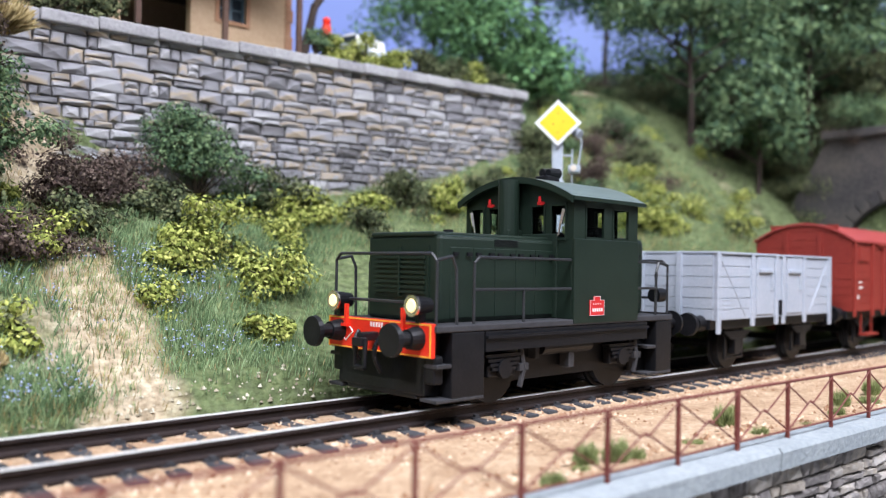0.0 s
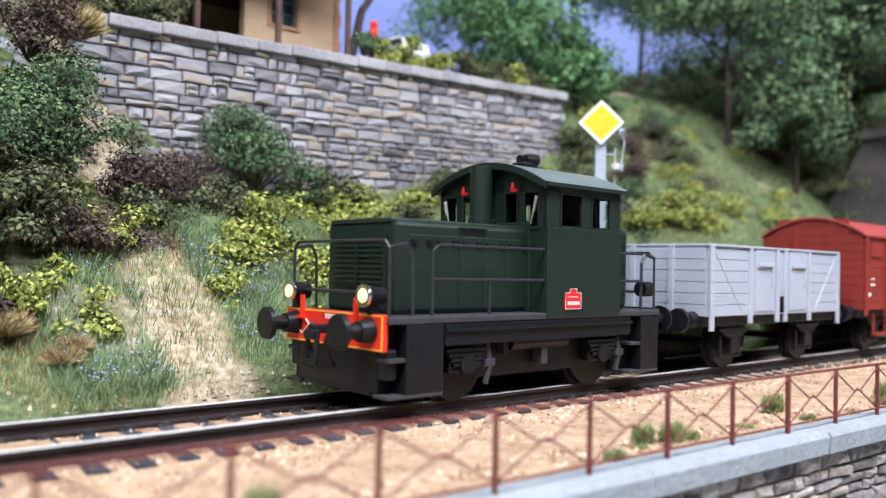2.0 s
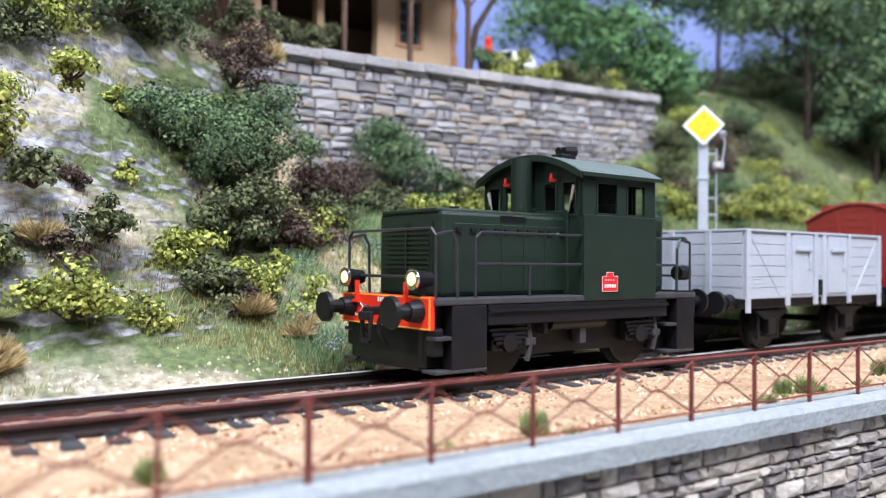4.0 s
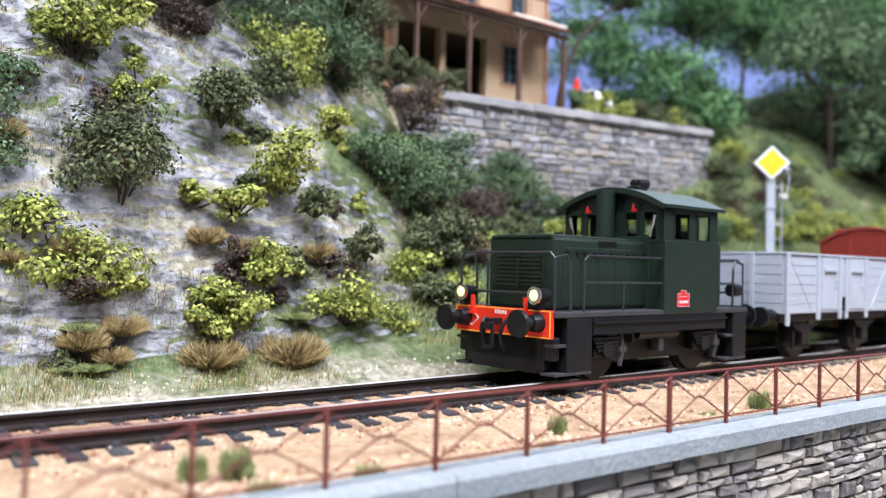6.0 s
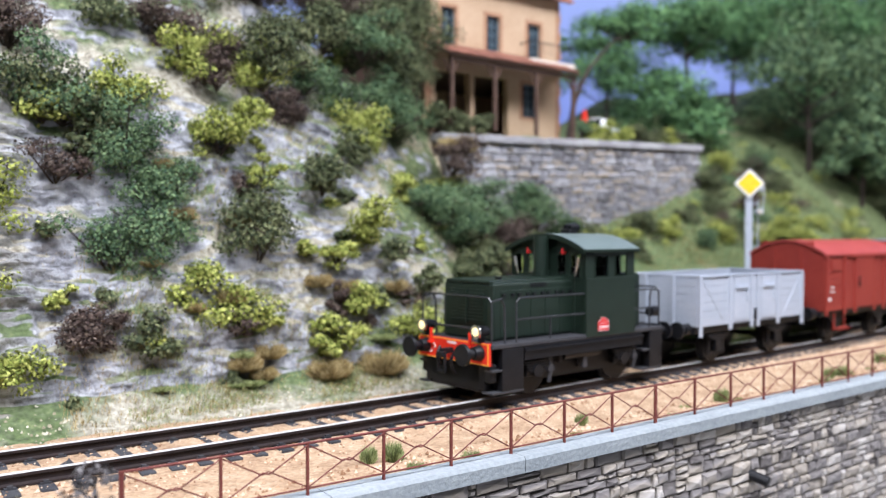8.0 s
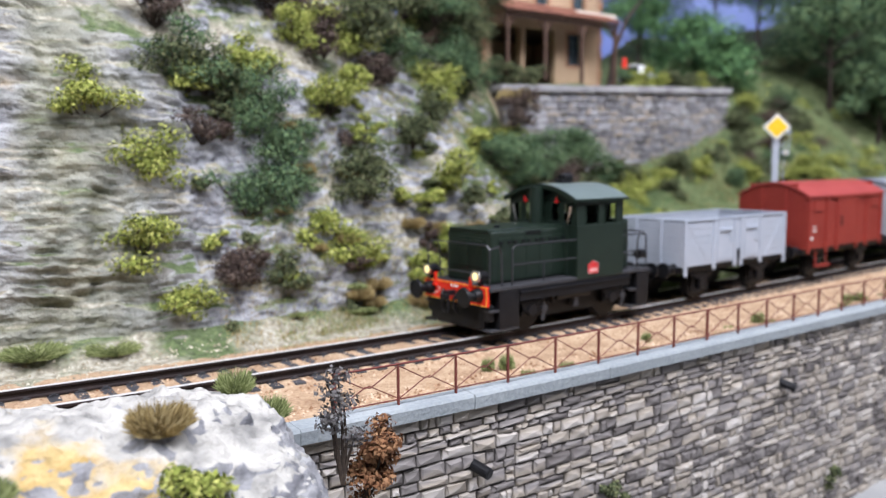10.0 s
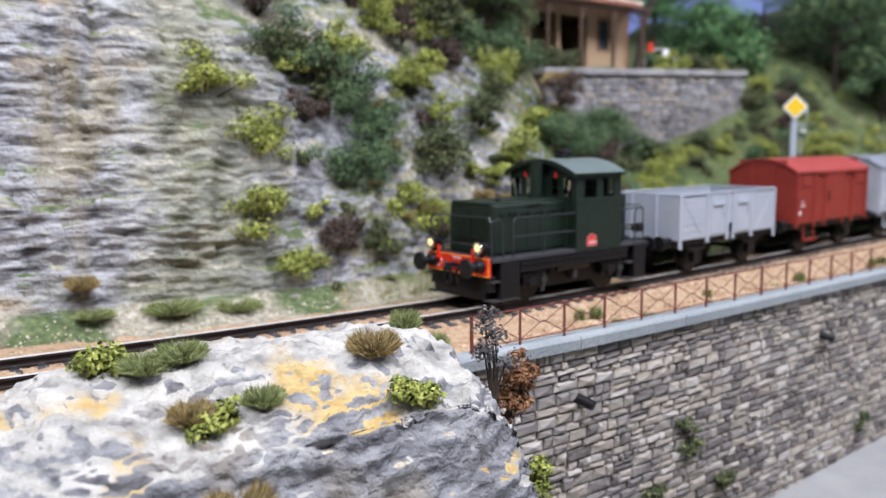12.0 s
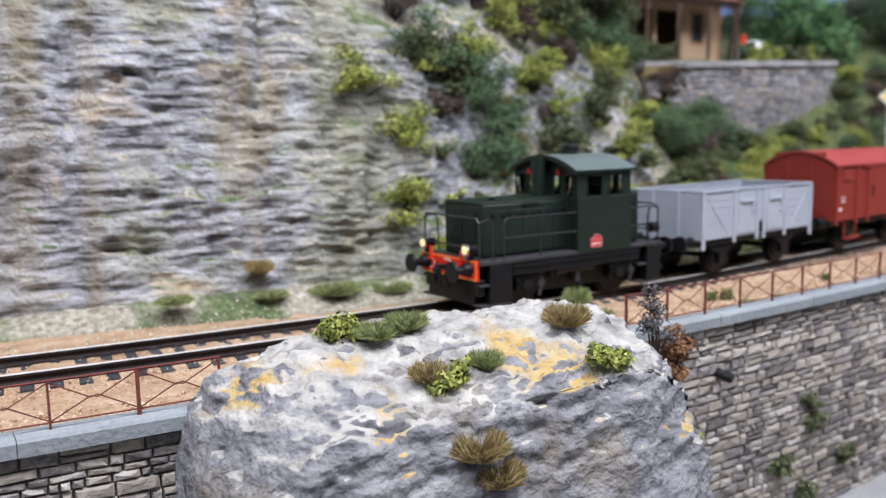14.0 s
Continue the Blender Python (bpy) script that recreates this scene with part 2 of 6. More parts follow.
    # gravelly soil, sand and green scatter
    soil = ramp(tex(520), [(0.25, (0.16, 0.14, 0.10)), (0.45, (0.34, 0.31, 0.24)), (0.75, (0.60, 0.57, 0.47))])
    sand = ramp(tex(480), [(0.25, (0.24, 0.18, 0.11)), (0.5, (0.46, 0.37, 0.25)), (0.75, (0.66, 0.57, 0.42))])
    moss = ramp(tex(500), [(0.3, (0.035, 0.06, 0.02)), (0.55, (0.10, 0.15, 0.055)), (0.8, (0.22, 0.26, 0.11))])
    east = calc("MINIMUM", calc("MAXIMUM", calc("MULTIPLY_ADD", along, 14.0, -0.1), 0.0), 1.0)
    green = calc("MULTIPLY_ADD", east, 0.22, tex(38))
    ground = mixc(ramp(green, [(0.48, 0.0), (0.60, 0.9)]), mixc(east, soil, sand), moss)
    gully = calc("ABSOLUTE", calc("ADD", calc("MULTIPLY_ADD", tex(60), 0.022, place.outputs[0]), -0.058), 0.0)
    ground = mixc(ramp(calc("MULTIPLY", gully, 10.0), [(0.07, 1.0), (0.12, 0.0)]), ground, sand)
    lies = calc("ADD", calc("MULTIPLY_ADD", tex(60), 0.5, sep.outputs[2]), calc("MULTIPLY_ADD", calc("MINIMUM", calc("MAXIMUM", zone, 0.0), 1.0), 0.17, calc("MULTIPLY", east, 0.3)))
    l.new(mixc(ramp(calc("MULTIPLY", lies, 0.7), [(0.53, 0.0), (0.63, 1.0)]), rock, ground), b.inputs["Base Color"])
    bp = n.new("ShaderNodeBump")
    bp.inputs["Strength"].default_value, bp.inputs["Distance"].default_value = 0.75, 0.0022
    l.new(calc("ADD", calc("MULTIPLY", beds, 0.8), calc("MULTIPLY_ADD", crags, 0.7, tex(520))), bp.inputs["Height"])
    l.new(bp.outputs[0], b.inputs["Normal"])
    return m


M_HILL = hill_material()


def backdrop_material():
    m = bpy.data.materials.new("painted_blue_sky")
    m.use_nodes = True
    n, l = m.node_tree.nodes, m.node_tree.links
    b = n["Principled BSDF"]
    b.inputs["Roughness"].default_value = 0.9
    co, sx, t, r = n.new("ShaderNodeTexCoord"), n.new("ShaderNodeSeparateXYZ"), n.new("ShaderNodeTexNoise"), n.new("ShaderNodeValToRGB")
    t.inputs["Scale"].default_value = 4.0
    add = n.new("ShaderNodeMath")
    add.operation = "MULTIPLY_ADD"
    add.inputs[1].default_value = 0.25
    l.new(co.outputs["Object"], sx.inputs[0])
    l.new(co.outputs["Object"], t.inputs["Vector"])
    l.new(t.outputs[0], add.inputs[0])
    l.new(sx.outputs[2], add.inputs[2])
    for el, (p, c) in zip(r.color_ramp.elements, ((0.2, (0.16, 0.22, 0.55)), (0.5, (0.36, 0.44, 0.72)))):
        el.position, el.color = p, (*c, 1)
    l.new(add.outputs[0], r.inputs[0])
    l.new(r.outputs[0], b.inputs["Base Color"])
    return m


M_SKY = backdrop_material()
M_HALL = shade("hall_plaster", two((0.45, 0.45, 0.45), (0.55, 0.55, 0.55)), 0.9, 3, 60, 0.1)


def lit(name, colour, strength):
    m = bpy.data.materials.new(name)
    m.use_nodes = True
    b = m.node_tree.nodes["Principled BSDF"]
    b.inputs["Base Color"].default_value = (*colour, 1)
    b.inputs["Emission Color"].default_value, b.inputs["Emission Strength"].default_value = (*colour, 1), strength
    return m


M_LAMP = lit("headlamp_glow", (1.0, 0.80, 0.36), 1.0)


def clear_glass():
    m = bpy.data.materials.new("cab_glazing")
    m.use_nodes = True
    b = m.node_tree.nodes["Principled BSDF"]
    b.inputs["Base Color"].default_value = (0.85, 0.9, 0.9, 1)
    b.inputs["Transmission Weight"].default_value, b.inputs["Roughness"].default_value, b.inputs["IOR"].default_value = 1.0, 0.03, 1.1
    return m


M_GLASS = clear_glass()

# ---- building helpers: all lengths below in millimetres, meshes in metres ----
MM = 0.001


def finish(bm, material, name, smooth=False):
    me = bpy.data.meshes.new(name)
    bm.to_mesh(me)
    bm.free()
    me.transform(Matrix.Scale(MM, 4))
    me.materials.append(material)
    if smooth:
        me.shade_smooth()
    return me


def part(name, bm, material, parent=None, label="", smooth=False):
    ob = new(name, finish(bm, material, name, smooth))
    ob.parent = parent
    if label:
        tagged(ob, label)
    return ob


def raw(name, verts, faces, material, parent=None, label="", smooth=False):
    me = bpy.data.meshes.new(name)
    me.from_pydata([(x * MM, y * MM, z * MM) for x, y, z in verts], [], faces)
    me.materials.append(material)
    if smooth:
        me.shade_smooth()
    ob = new(name, me)
    ob.parent = parent
    if label:
        tagged(ob, label)
    return ob


def thing(name, label, category, x=0, y=0, z=0, rz=0, group="", kind=""):
    ob = new(name)
    ob.empty_display_size = 0.005
    ob.matrix_world = pose(x * MM, y * MM, z * MM, 0, 0, rz)
    return tagged(ob, label, category, group, kind)


def box(bm, x0, x1, y0, y1, z0, z1, bevel=0.0):
    v = [bm.verts.new(p) for p in ((x0, y0, z0), (x1, y0, z0), (x1, y1, z0), (x0, y1, z0), (x0, y0, z1), (x1, y0, z1), (x1, y1, z1), (x0, y1, z1))]
    f = [bm.faces.new([v[i] for i in q]) for q in ((3, 2, 1, 0), (4, 5, 6, 7), (0, 1, 5, 4), (1, 2, 6, 5), (2, 3, 7, 6), (3, 0, 4, 7))]
    if bevel:
        bmesh.ops.bevel(bm, geom=list({e for q in f for e in q.edges}), offset=bevel, segments=2, affect="EDGES", profile=0.5)
    return bm


def boxes(*rows, bevel=0.0):
    bm = bmesh.new()
    for r in rows:
        box(bm, *r, bevel=bevel)
    return bm


def cyl(bm, a, b, r, seg=12, r2=None):
    a, b = Vector(a), Vector(b)
    d = b - a
    m = Matrix.Translation((a + b) / 2) @ d.to_track_quat("Z", "Y").to_matrix().to_4x4()
    bmesh.ops.create_cone(bm, cap_ends=True, segments=seg, radius1=r, radius2=r if r2 is None else r2, depth=d.length, matrix=m)
    return bm


def tube(pts, r, seg=6):
    bm = bmesh.new()
    for a, b in zip(pts, pts[1:]):
        cyl(bm, a, b, r, seg)
    return bm


def prism(outline, x0, x1):
    """An outline in y and z, drawn out along x."""
    bm = bmesh.new()
    a = [bm.verts.new((x0, y, z)) for y, z in outline]
    b = [bm.verts.new((x1, y, z)) for y, z in outline]
    bm.faces.new(a[::-1])
    bm.faces.new(b)
    for i in range(len(a)):
        j = (i + 1) % len(a)
        bm.faces.new((a[i], a[j], b[j], b[i]))
    bmesh.ops.recalc_face_normals(bm, faces=bm.faces)
    return bm


def fbm(x, y, z, s, octaves=4):
    return noise.fractal(Vector((x, y, z)) * s, 1.0, 2.0, octaves)


# ---- plan ----
def centre(x):
    """The track's centre line: slanting towards the hill, then easing towards it at both ends."""
    return 128.5 + 0.0564 * x + 3.7e-4 * min(0.0, x + 40) ** 2 + 0.37e-4 * max(0.0, x - 60) ** 2


def parapet(x):
    return 74.0 + 0.011 * x + 2.27e-4 * min(0.0, x + 40) ** 2


def settle(x, y, z):
    """The hill's survey, brought level with the track."""
    return 4.72 + 1.0036 * x - 0.016 * y - 0.0455 * z, 2.02 - 0.016 * x + 0.9966 * y - 0.0292 * z, 0.16 + 0.0093 * x + 0.0088 * y + 1.0063 * z


RAIL = 1.2
PORTAL = 390
BED = -2.6

PROFILES = [
    (-520, [(120, -3), (190, -2), (205, 4), (214, 50), (222, 100), (240, 160), (290, 200), (420, 230)]),
    (-300, [(120, -3), (175, -2), (186, 4), (194, 50), (204, 100), (222, 160), (280, 200), (420, 230)]),
    (-220, [(120, -3), (158, -2), (169, 6), (177, 40), (188, 85), (204, 130), (260, 180), (420, 215)]),
    (-150, [(120, -3), (154, -2), (164, 4), (172, 30), (183, 58), (194, 92), (240, 150), (420, 190)]),
    (-85, [(120, -3), (154, -2), (165, 4), (174, 30), (186, 62), (196, 88), (240, 146), (420, 200)]),
    (-35, [(120, -3), (155, -2), (167, 4), (177, 28), (188, 52), (205, 80), (240, 128), (420, 190)]),
    (10, [(120, -3), (150, -2), (166, 6), (182, 24), (198, 44), (222, 70), (250, 104), (420, 160)]),
    (45, [(120, -3), (146, -2), (168, 8), (190, 24), (214, 38), (238, 52), (256, 93), (420, 118)]),
    (90, [(120, -3), (146, -2), (168, 8), (196, 22), (224, 36), (250, 48), (258, 94), (420, 100)]),
    (190, [(120, -3), (148, -2), (170, 10), (196, 26), (224, 42), (254, 56), (262, 96), (420, 104)]),
    (246, [(120, -3), (150, -1), (172, 14), (198, 32), (226, 50), (252, 70), (268, 92), (420, 110)]),
    (300, [(120, -3), (152, 0), (174, 18), (200, 38), (232, 58), (272, 90), (310, 108), (420, 138)]),
    (336, [(120, -3), (158, 2), (176, 20), (204, 42), (240, 74), (280, 106), (320, 126), (420, 156)]),
]


def hill_base(x, v):
    """A point of the bare hillside, v from 0 at the track to 7 at the back."""
    for (xa, pa), (xb, pb) in zip(PROFILES, PROFILES[1:]):
        if x <= xb:
            break
    f = min(1.0, max(0.0, (x - xa) / (xb - xa)))
    i = min(6, int(v))
    g = v - i
    ya, za = pa[i][0] + (pa[i + 1][0] - pa[i][0]) * g, pa[i][1] + (pa[i + 1][1] - pa[i][1]) * g
    yb, zb = pb[i][0] + (pb[i + 1][0] - pb[i][0]) * g, pb[i][1] + (pb[i + 1][1] - pb[i][1]) * g
    y = ya + (yb - ya) * f
    if v < 3:
        y = max(y, centre(x) + (-6, 21, 30, 38)[i] + ((-6, 21, 30, 38)[i + 1] - (-6, 21, 30, 38)[i]) * g)
    return y, za + (zb - za) * f


# upright clefts of the quarry face: where, how deep, how wide
GROOVES = [(-272, 5.0, 2.4), (-291, 4.0, 3.4), (-244, 2.4, 1.8), (-222, 2.8, 2.2), (-206, 2.0, 2.0), (-312, 4.0, 3.0), (-183, 2.0, 2.2)]


def hill_point(x, v):
    y, z = hill_base(x, v)
    rough = min(1.0, max(0.0, (v - 1.6) / 0.8))
    cliff = min(1.0, max(0.12, (45 - x) / 60))
    layered = min(1.0, max(0.0, (-112 - x) / 35))
    d = 5.0 * fbm(x, y, z, 0.022, 3) * rough
    # rounded crags standing out of the soil
    crag = max(0.0, min(1.0, 0.5 + 3.0 * fbm(x, y, z, 0.03, 2)))
    lump = 0.55 - abs(fbm(x, y, z, 0.06, 4)) - 0.5 * abs(fbm(x + 40, y, z, 0.17, 3))
    d += (6.5 * crag * lump + 0.9 * fbm(x, y, z, 0.22, 4)) * rough * cliff * (1 - layered)
    # thin beds with short broken ledges and upright grooves
    q = (z + 0.07 * x + 2.6 * fbm(x * 0.6, y * 0.35, z * 0.4, 0.05, 3)) / 2.9
    f = q - math.floor(q)
    ledge = noise.noise(Vector((math.floor(q) * 3.7, x * 0.13, 0.5)))
    d += (3.6 * (f - 0.5) * (0.45 + 1.2 * ledge) + 2.2 * fbm(x * 0.7, y * 0.3, z * 1.3, 0.13, 4)) * rough * layered
    d -= 4.5 * max(0.0, 0.1 - abs(fbm(x, 0, z * 0.12, 0.028, 2))) / 0.1 * rough * layered
    for at, deep, wide in GROOVES:
        off = (x - at - 0.06 * z + 3.0 * fbm(at, 0, z, 0.03, 2)) / wide
        if abs(off) < 2.5:
            d -= deep * math.exp(-off * off) * rough * layered
    d += 0.8 * fbm(x, y, z * 1.5, 0.3, 3) * (0.25 + 0.75 * rough)
    return settle(x, y - d * 0.85, z + d * 0.3) if v > 1 else (x, y - d * 0.85, z + d * 0.3 - 0.5)


def ground_z(x, y):
    """The bare ground's height in the plan, over the tunnel too."""
    pts = [hill_base(min(x, 336), k) for k in range(8)]
    z = pts[0][1] if y < pts[0][0] else pts[7][1]
    for (ya, za), (yb, zb) in zip(pts, pts[1:]):
        if ya <= y <= yb:
            z = za + (zb - za) * (y - ya) / (yb - ya)
    if x <= PORTAL - 1:
        return z
    wing = 94.0 if y < 168 else 94.0 - (y - 168) * 1.3
    dip = 1.0 if 166 < y < 245 else 0.0
    return max(wing, z) + (x - PORTAL) * 0.22 + dip * min(36.0, (x - PORTAL) * 1.4)


# ---- setting ----
def hillside():
    xs = [-520 + 4 * i for i in range(55)] + [-300 + 1.6 * i for i in range(1, 232)] + [69.6 + 3 * i for i in range(1, 108)]
    vs = [0, 0.5] + [0.9 + 0.024 * i for i in range(200)] + [5.75 + 0.07 * i for i in range(18)]
    verts = [hill_point(x, v) for x in xs for v in vs]
    n = len(vs)
    faces = [(i * n + j, i * n + j + 1, (i + 1) * n + j + 1, (i + 1) * n + j) for i in range(len(xs) - 1) for j in range(n - 1)]
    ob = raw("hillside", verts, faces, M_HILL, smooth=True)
    tagged(ob, "grey stratified rock and sandy earth hillside with moss", "hillside", kind="structure")


def track_bed():
    xs = [-520 + 5 * i for i in range(190)]
    rows = []
    for x in xs:
        c, p = centre(x), parapet(x)
        for y, z in ((p - 1.5, BED + 0.9), (p + 6, BED + 1.3), (p + 14, BED + 0.9), (c - 17, BED + 0.3), (c - 12, BED + 0.9), (c, BED + 1.1), (c + 11, BED + 0.9), (c + 17, BED), (c + 40, BED + 0.3), (c + 70, BED)):
            rows.append((x, y, z + 0.35 * fbm(x, y, 0, 0.12)))
    faces = [(i * 10 + j, (i + 1) * 10 + j, (i + 1) * 10 + j + 1, i * 10 + j + 1) for i in range(len(xs) - 1) for j in range(9)]
    ob = raw("ground", rows, faces, M_BALLAST, smooth=True)
    tagged(ob, "sandy orange ballast terrace beside the track", "ground", kind="structure")


def chip_mesh(verts, faces, x, y, z, s, rng):
    k = len(verts)
    a = rng.uniform(0, 6.3)
    for q in range(5):
        t = a + q * 1.2566
        verts.append((x + s * math.cos(t) * rng.uniform(0.6, 1.1), y + s * math.sin(t) * rng.uniform(0.6, 1.1), z - s * 0.3))
    verts.append((x + rng.uniform(-0.3, 0.3) * s, y + rng.uniform(-0.3, 0.3) * s, z + s * rng.uniform(0.4, 0.9)))
    for q in range(5):
        faces.append((k + q, k + (q + 1) % 5, k + 5))


def ballast_chips():
    rng = random.Random(5)
    verts, faces = [], []
    for _ in range(15000):
        x = rng.uniform(-330, 300)
        p, c = parapet(x), centre(x)
        y = rng.uniform(p + 1, c + 12)
        z = BED + (1.3 if y < p + 14 else 0.4 if y < c - 15 else 0.9)
        chip_mesh(verts, faces, x, y, z, rng.uniform(0.25, 0.75), rng)
    tagged(raw("ballast_chips", verts, faces, M_CHIP), "loose pinkish sand-coloured ballast chips", "ballast", kind="stuff")
    verts, faces = [], []
    for _ in range(3800):
        x = rng.uniform(-330, 250)
        c = centre(x)
        y = c + 12 + abs(rng.gauss(0, 1)) * 14
        z = BED + 0.3
        if rng.random() < 0.4:
            x, y, z = hill_point(x, 0.95 + abs(rng.gauss(0, 0.35)))
        chip_mesh(verts, faces, x, y, z, rng.uniform(0.25, 0.75), rng)
    tagged(raw("scree_chips", verts, faces, M_GRIT), "pale stone grit at the foot of the hillside", "gravel", kind="stuff")


def railway_track():
    track = thing("railway_track", "model railway track with dark sleepers and bright rail heads", "track", kind="structure")
    xs = [-520 + 10 * i for i in range(106)]
    for side in (-9.73, 9.73):
        for name, prof, mat in (("rail", ((-1.1, -2.6), (1.1, -2.6), (1.1, -2.2), (0.3, -1.9), (0.3, -0.8), (0.8, -0.6), (0.8, -0.05), (-0.8, -0.05), (-0.8, -0.6), (-0.3, -0.8), (-0.3, -1.9), (-1.1, -2.2)), M_RAIL), ("rail_head", ((-0.76, -0.06), (0.76, -0.06), (0.66, 0.0), (-0.66, 0.0)), M_RAILTOP)):
            n = len(prof)
            verts = [(x, centre(x) + side + dy, RAIL + dz) for x in xs for dy, dz in prof]
            faces = [(i * n + j, (i + 1) * n + j, (i + 1) * n + (j + 1) % n, i * n + (j + 1) % n) for i in range(len(xs) - 1) for j in range(n)]
            raw(name, verts, faces, mat, track, "worn rail head with lamp glare in its colour" if mat is M_RAILTOP else "")
    rng = random.Random(2)
    meshes = []
    for k in range(4):
        bm = boxes((-1.55, 1.55, -15.4, 15.4, -2.2, 0), bevel=0.25)
        box(bm, -1.1, 1.1, -11.6, -7.9, 0, 0.35)
        box(bm, -1.1, 1.1, 7.9, 11.6, 0, 0.35)
        for s in (-11.3, -8.2, 8.2, 11.3):
            box(bm, -0.5, 0.5, s - 0.35, s + 0.35, 0.3, 0.8)
        meshes.append(finish(bm, M_SLEEPER, "sleeper"))
    x = -400.0
    while x < 400:
        ob = new("sleeper", meshes[rng.randrange(4)])
        ob.parent = track
        slope = math.degrees(math.atan((centre(x + 2) - centre(x - 2)) / 4))
        ob.matrix_local = pose(x * MM, (centre(x) + rng.uniform(-0.3, 0.3)) * MM, (RAIL - 2.75) * MM, 0, 0, slope + rng.uniform(-0.8, 0.8))
        x += 6.2


def stone_unit(rng):
    """A rough-dressed stone one unit long and high: square back, proud uneven face towards -y."""
    bm = bmesh.new()
    back = [bm.verts.new((x, 1.0, z)) for x, z in ((-0.5, -0.5), (0.5, -0.5), (0.5, 0.5), (-0.5, 0.5))]
    rim = [bm.verts.new((x * rng.uniform(0.93, 1), 0.25, z * rng.uniform(0.9, 1))) for x, z in ((-0.5, -0.5), (0.5, -0.5), (0.5, 0.5), (-0.5, 0.5))]
    face = [bm.verts.new((x * rng.uniform(0.6, 0.92), rng.uniform(-0.3, 0.15), z * rng.uniform(0.45, 0.85))) for x, z in ((-0.5, -0.5), (0.5, -0.5), (0.5, 0.5), (-0.5, 0.5))]
    mid = bm.verts.new((rng.uniform(-0.15, 0.15), rng.uniform(-0.4, -0.1), rng.uniform(-0.15, 0.15)))
    for a, b in ((back, rim), (rim, face)):
        for i in range(4):
            bm.faces.new((a[i], a[(i + 1) % 4], b[(i + 1) % 4], b[i]))
    for i in range(4):
        bm.faces.new((face[i], face[(i + 1) % 4], mid))
    bmesh.ops.recalc_face_normals(bm, faces=bm.faces)
    return bm


def masonry(parent, line, x0, x1, low, high, length, height, seed, near, material, mass, name="stone", limit=300, rise=0.0):
    """Coursed rubble along x on the front line(x): single stones where near(x, z), the rest in one mesh."""
    rng = random.Random(seed)
    units = [finish(stone_unit(rng), material, name) for _ in range(10)]
    shapes = [[tuple(v.co / MM) for v in u.vertices] for u in units]
    polys = [[tuple(p.vertices) for p in u.polygons] for u in units]
    verts, faces, made = [], [], 0
    z = high
    while z > min(low(x0), low(x1)):
        h = height * rng.uniform(0.55, 1.5)
        x = x0
        while x < x1:
            w = min(length * rng.uniform(0.38, 2.0), max(1.5, x1 - x))
            split = rng.random() < 0.18 and h > height
            for hz, zz in (((h * 0.5, z - h * 0.25), (h * 0.5, z - h * 0.75)) if split else ((h, z - h / 2),)):
                cx = x + w / 2
                zz += rise * (cx - x0)
                if zz < low(cx):
                    continue
                k = rng.randrange(10)
                depth = rng.uniform(1.0, 1.9)
                flip = rng.choice((-1, 1))
                sx, sz = flip * (w - rng.uniform(0.15, 0.45)), hz - rng.uniform(0.15, 0.4)
                turn = math.degrees(math.atan((line(cx + 1) - line(cx - 1)) / 2))
                m = pose(cx, line(cx) + rng.uniform(-0.35, 0.25), zz, 0, rng.uniform(-2.6, 2.6), turn) @ Matrix.Diagonal((sx, depth, sz, 1))
                if near(cx, zz) and made < limit:
                    made += 1
                    ob = new(name, units[k])
                    ob.parent = parent
                    ob.matrix_local = Matrix.Translation((cx * MM, (line(cx) + rng.uniform(-0.35, 0.25)) * MM, (zz + rng.uniform(-0.12, 0.12)) * MM)) @ pose(0, 0, 0, 0, rng.uniform(-2.6, 2.6), turn) @ Matrix.Diagonal((abs(sx), depth, sz, 1))
                else:
                    q = len(verts)
                    verts += [tuple(m @ Vector(v)) for v in shapes[k]]
                    faces += [tuple(q + i for i in (p if flip > 0 else p[::-1])) for p in polys[k]]
            x += w
        z -= h
    if verts:
        tagged(raw("rubble_courses", verts, faces, mass, parent), kind="stuff")


def rear_line(x):
    return 240.8 + 0.046 * (x - 42)


def rear_wall():
    wall = thing("wall_retaining", "weathered grey coursed stone retaining wall with coping, below the house", "wall", kind="structure")
    verts = [(x, rear_line(x) + 1.2 + d, z) for x in (40, 242) for d in (0, 14) for z in (30, 91.4 if x < 100 else 99.4)]
    faces = [(0, 4, 5, 1), (1, 5, 7, 3), (2, 3, 7, 6), (4, 6, 7, 5), (0, 1, 3, 2), (0, 2, 6, 4)]
    raw("core", verts, faces, M_MORTAR, wall)
    rng = random.Random(8)
    x = 38.0
    while x < 242:
        w = min(rng.uniform(11, 17), 243.5 - x)
        z = 91.2 + 0.04 * (x - 42)
        part("coping_stone", boxes((x + 0.15, x + w - 0.15, rear_line(x) - 1.6 + rng.uniform(-0.3, 0.3), rear_line(x) + 9, z, z + 3.6 + rng.uniform(-0.2, 0.2)), bevel=0.5), M_COPING2, wall)
        x += w
    masonry(wall, rear_line, 41, 242, lambda x: 40 + max(0, x - 150) * 0.18, 91.5, 5.4, 2.9, 11, lambda x, z: True, M_STONE, M_STONE2, rise=0.04)


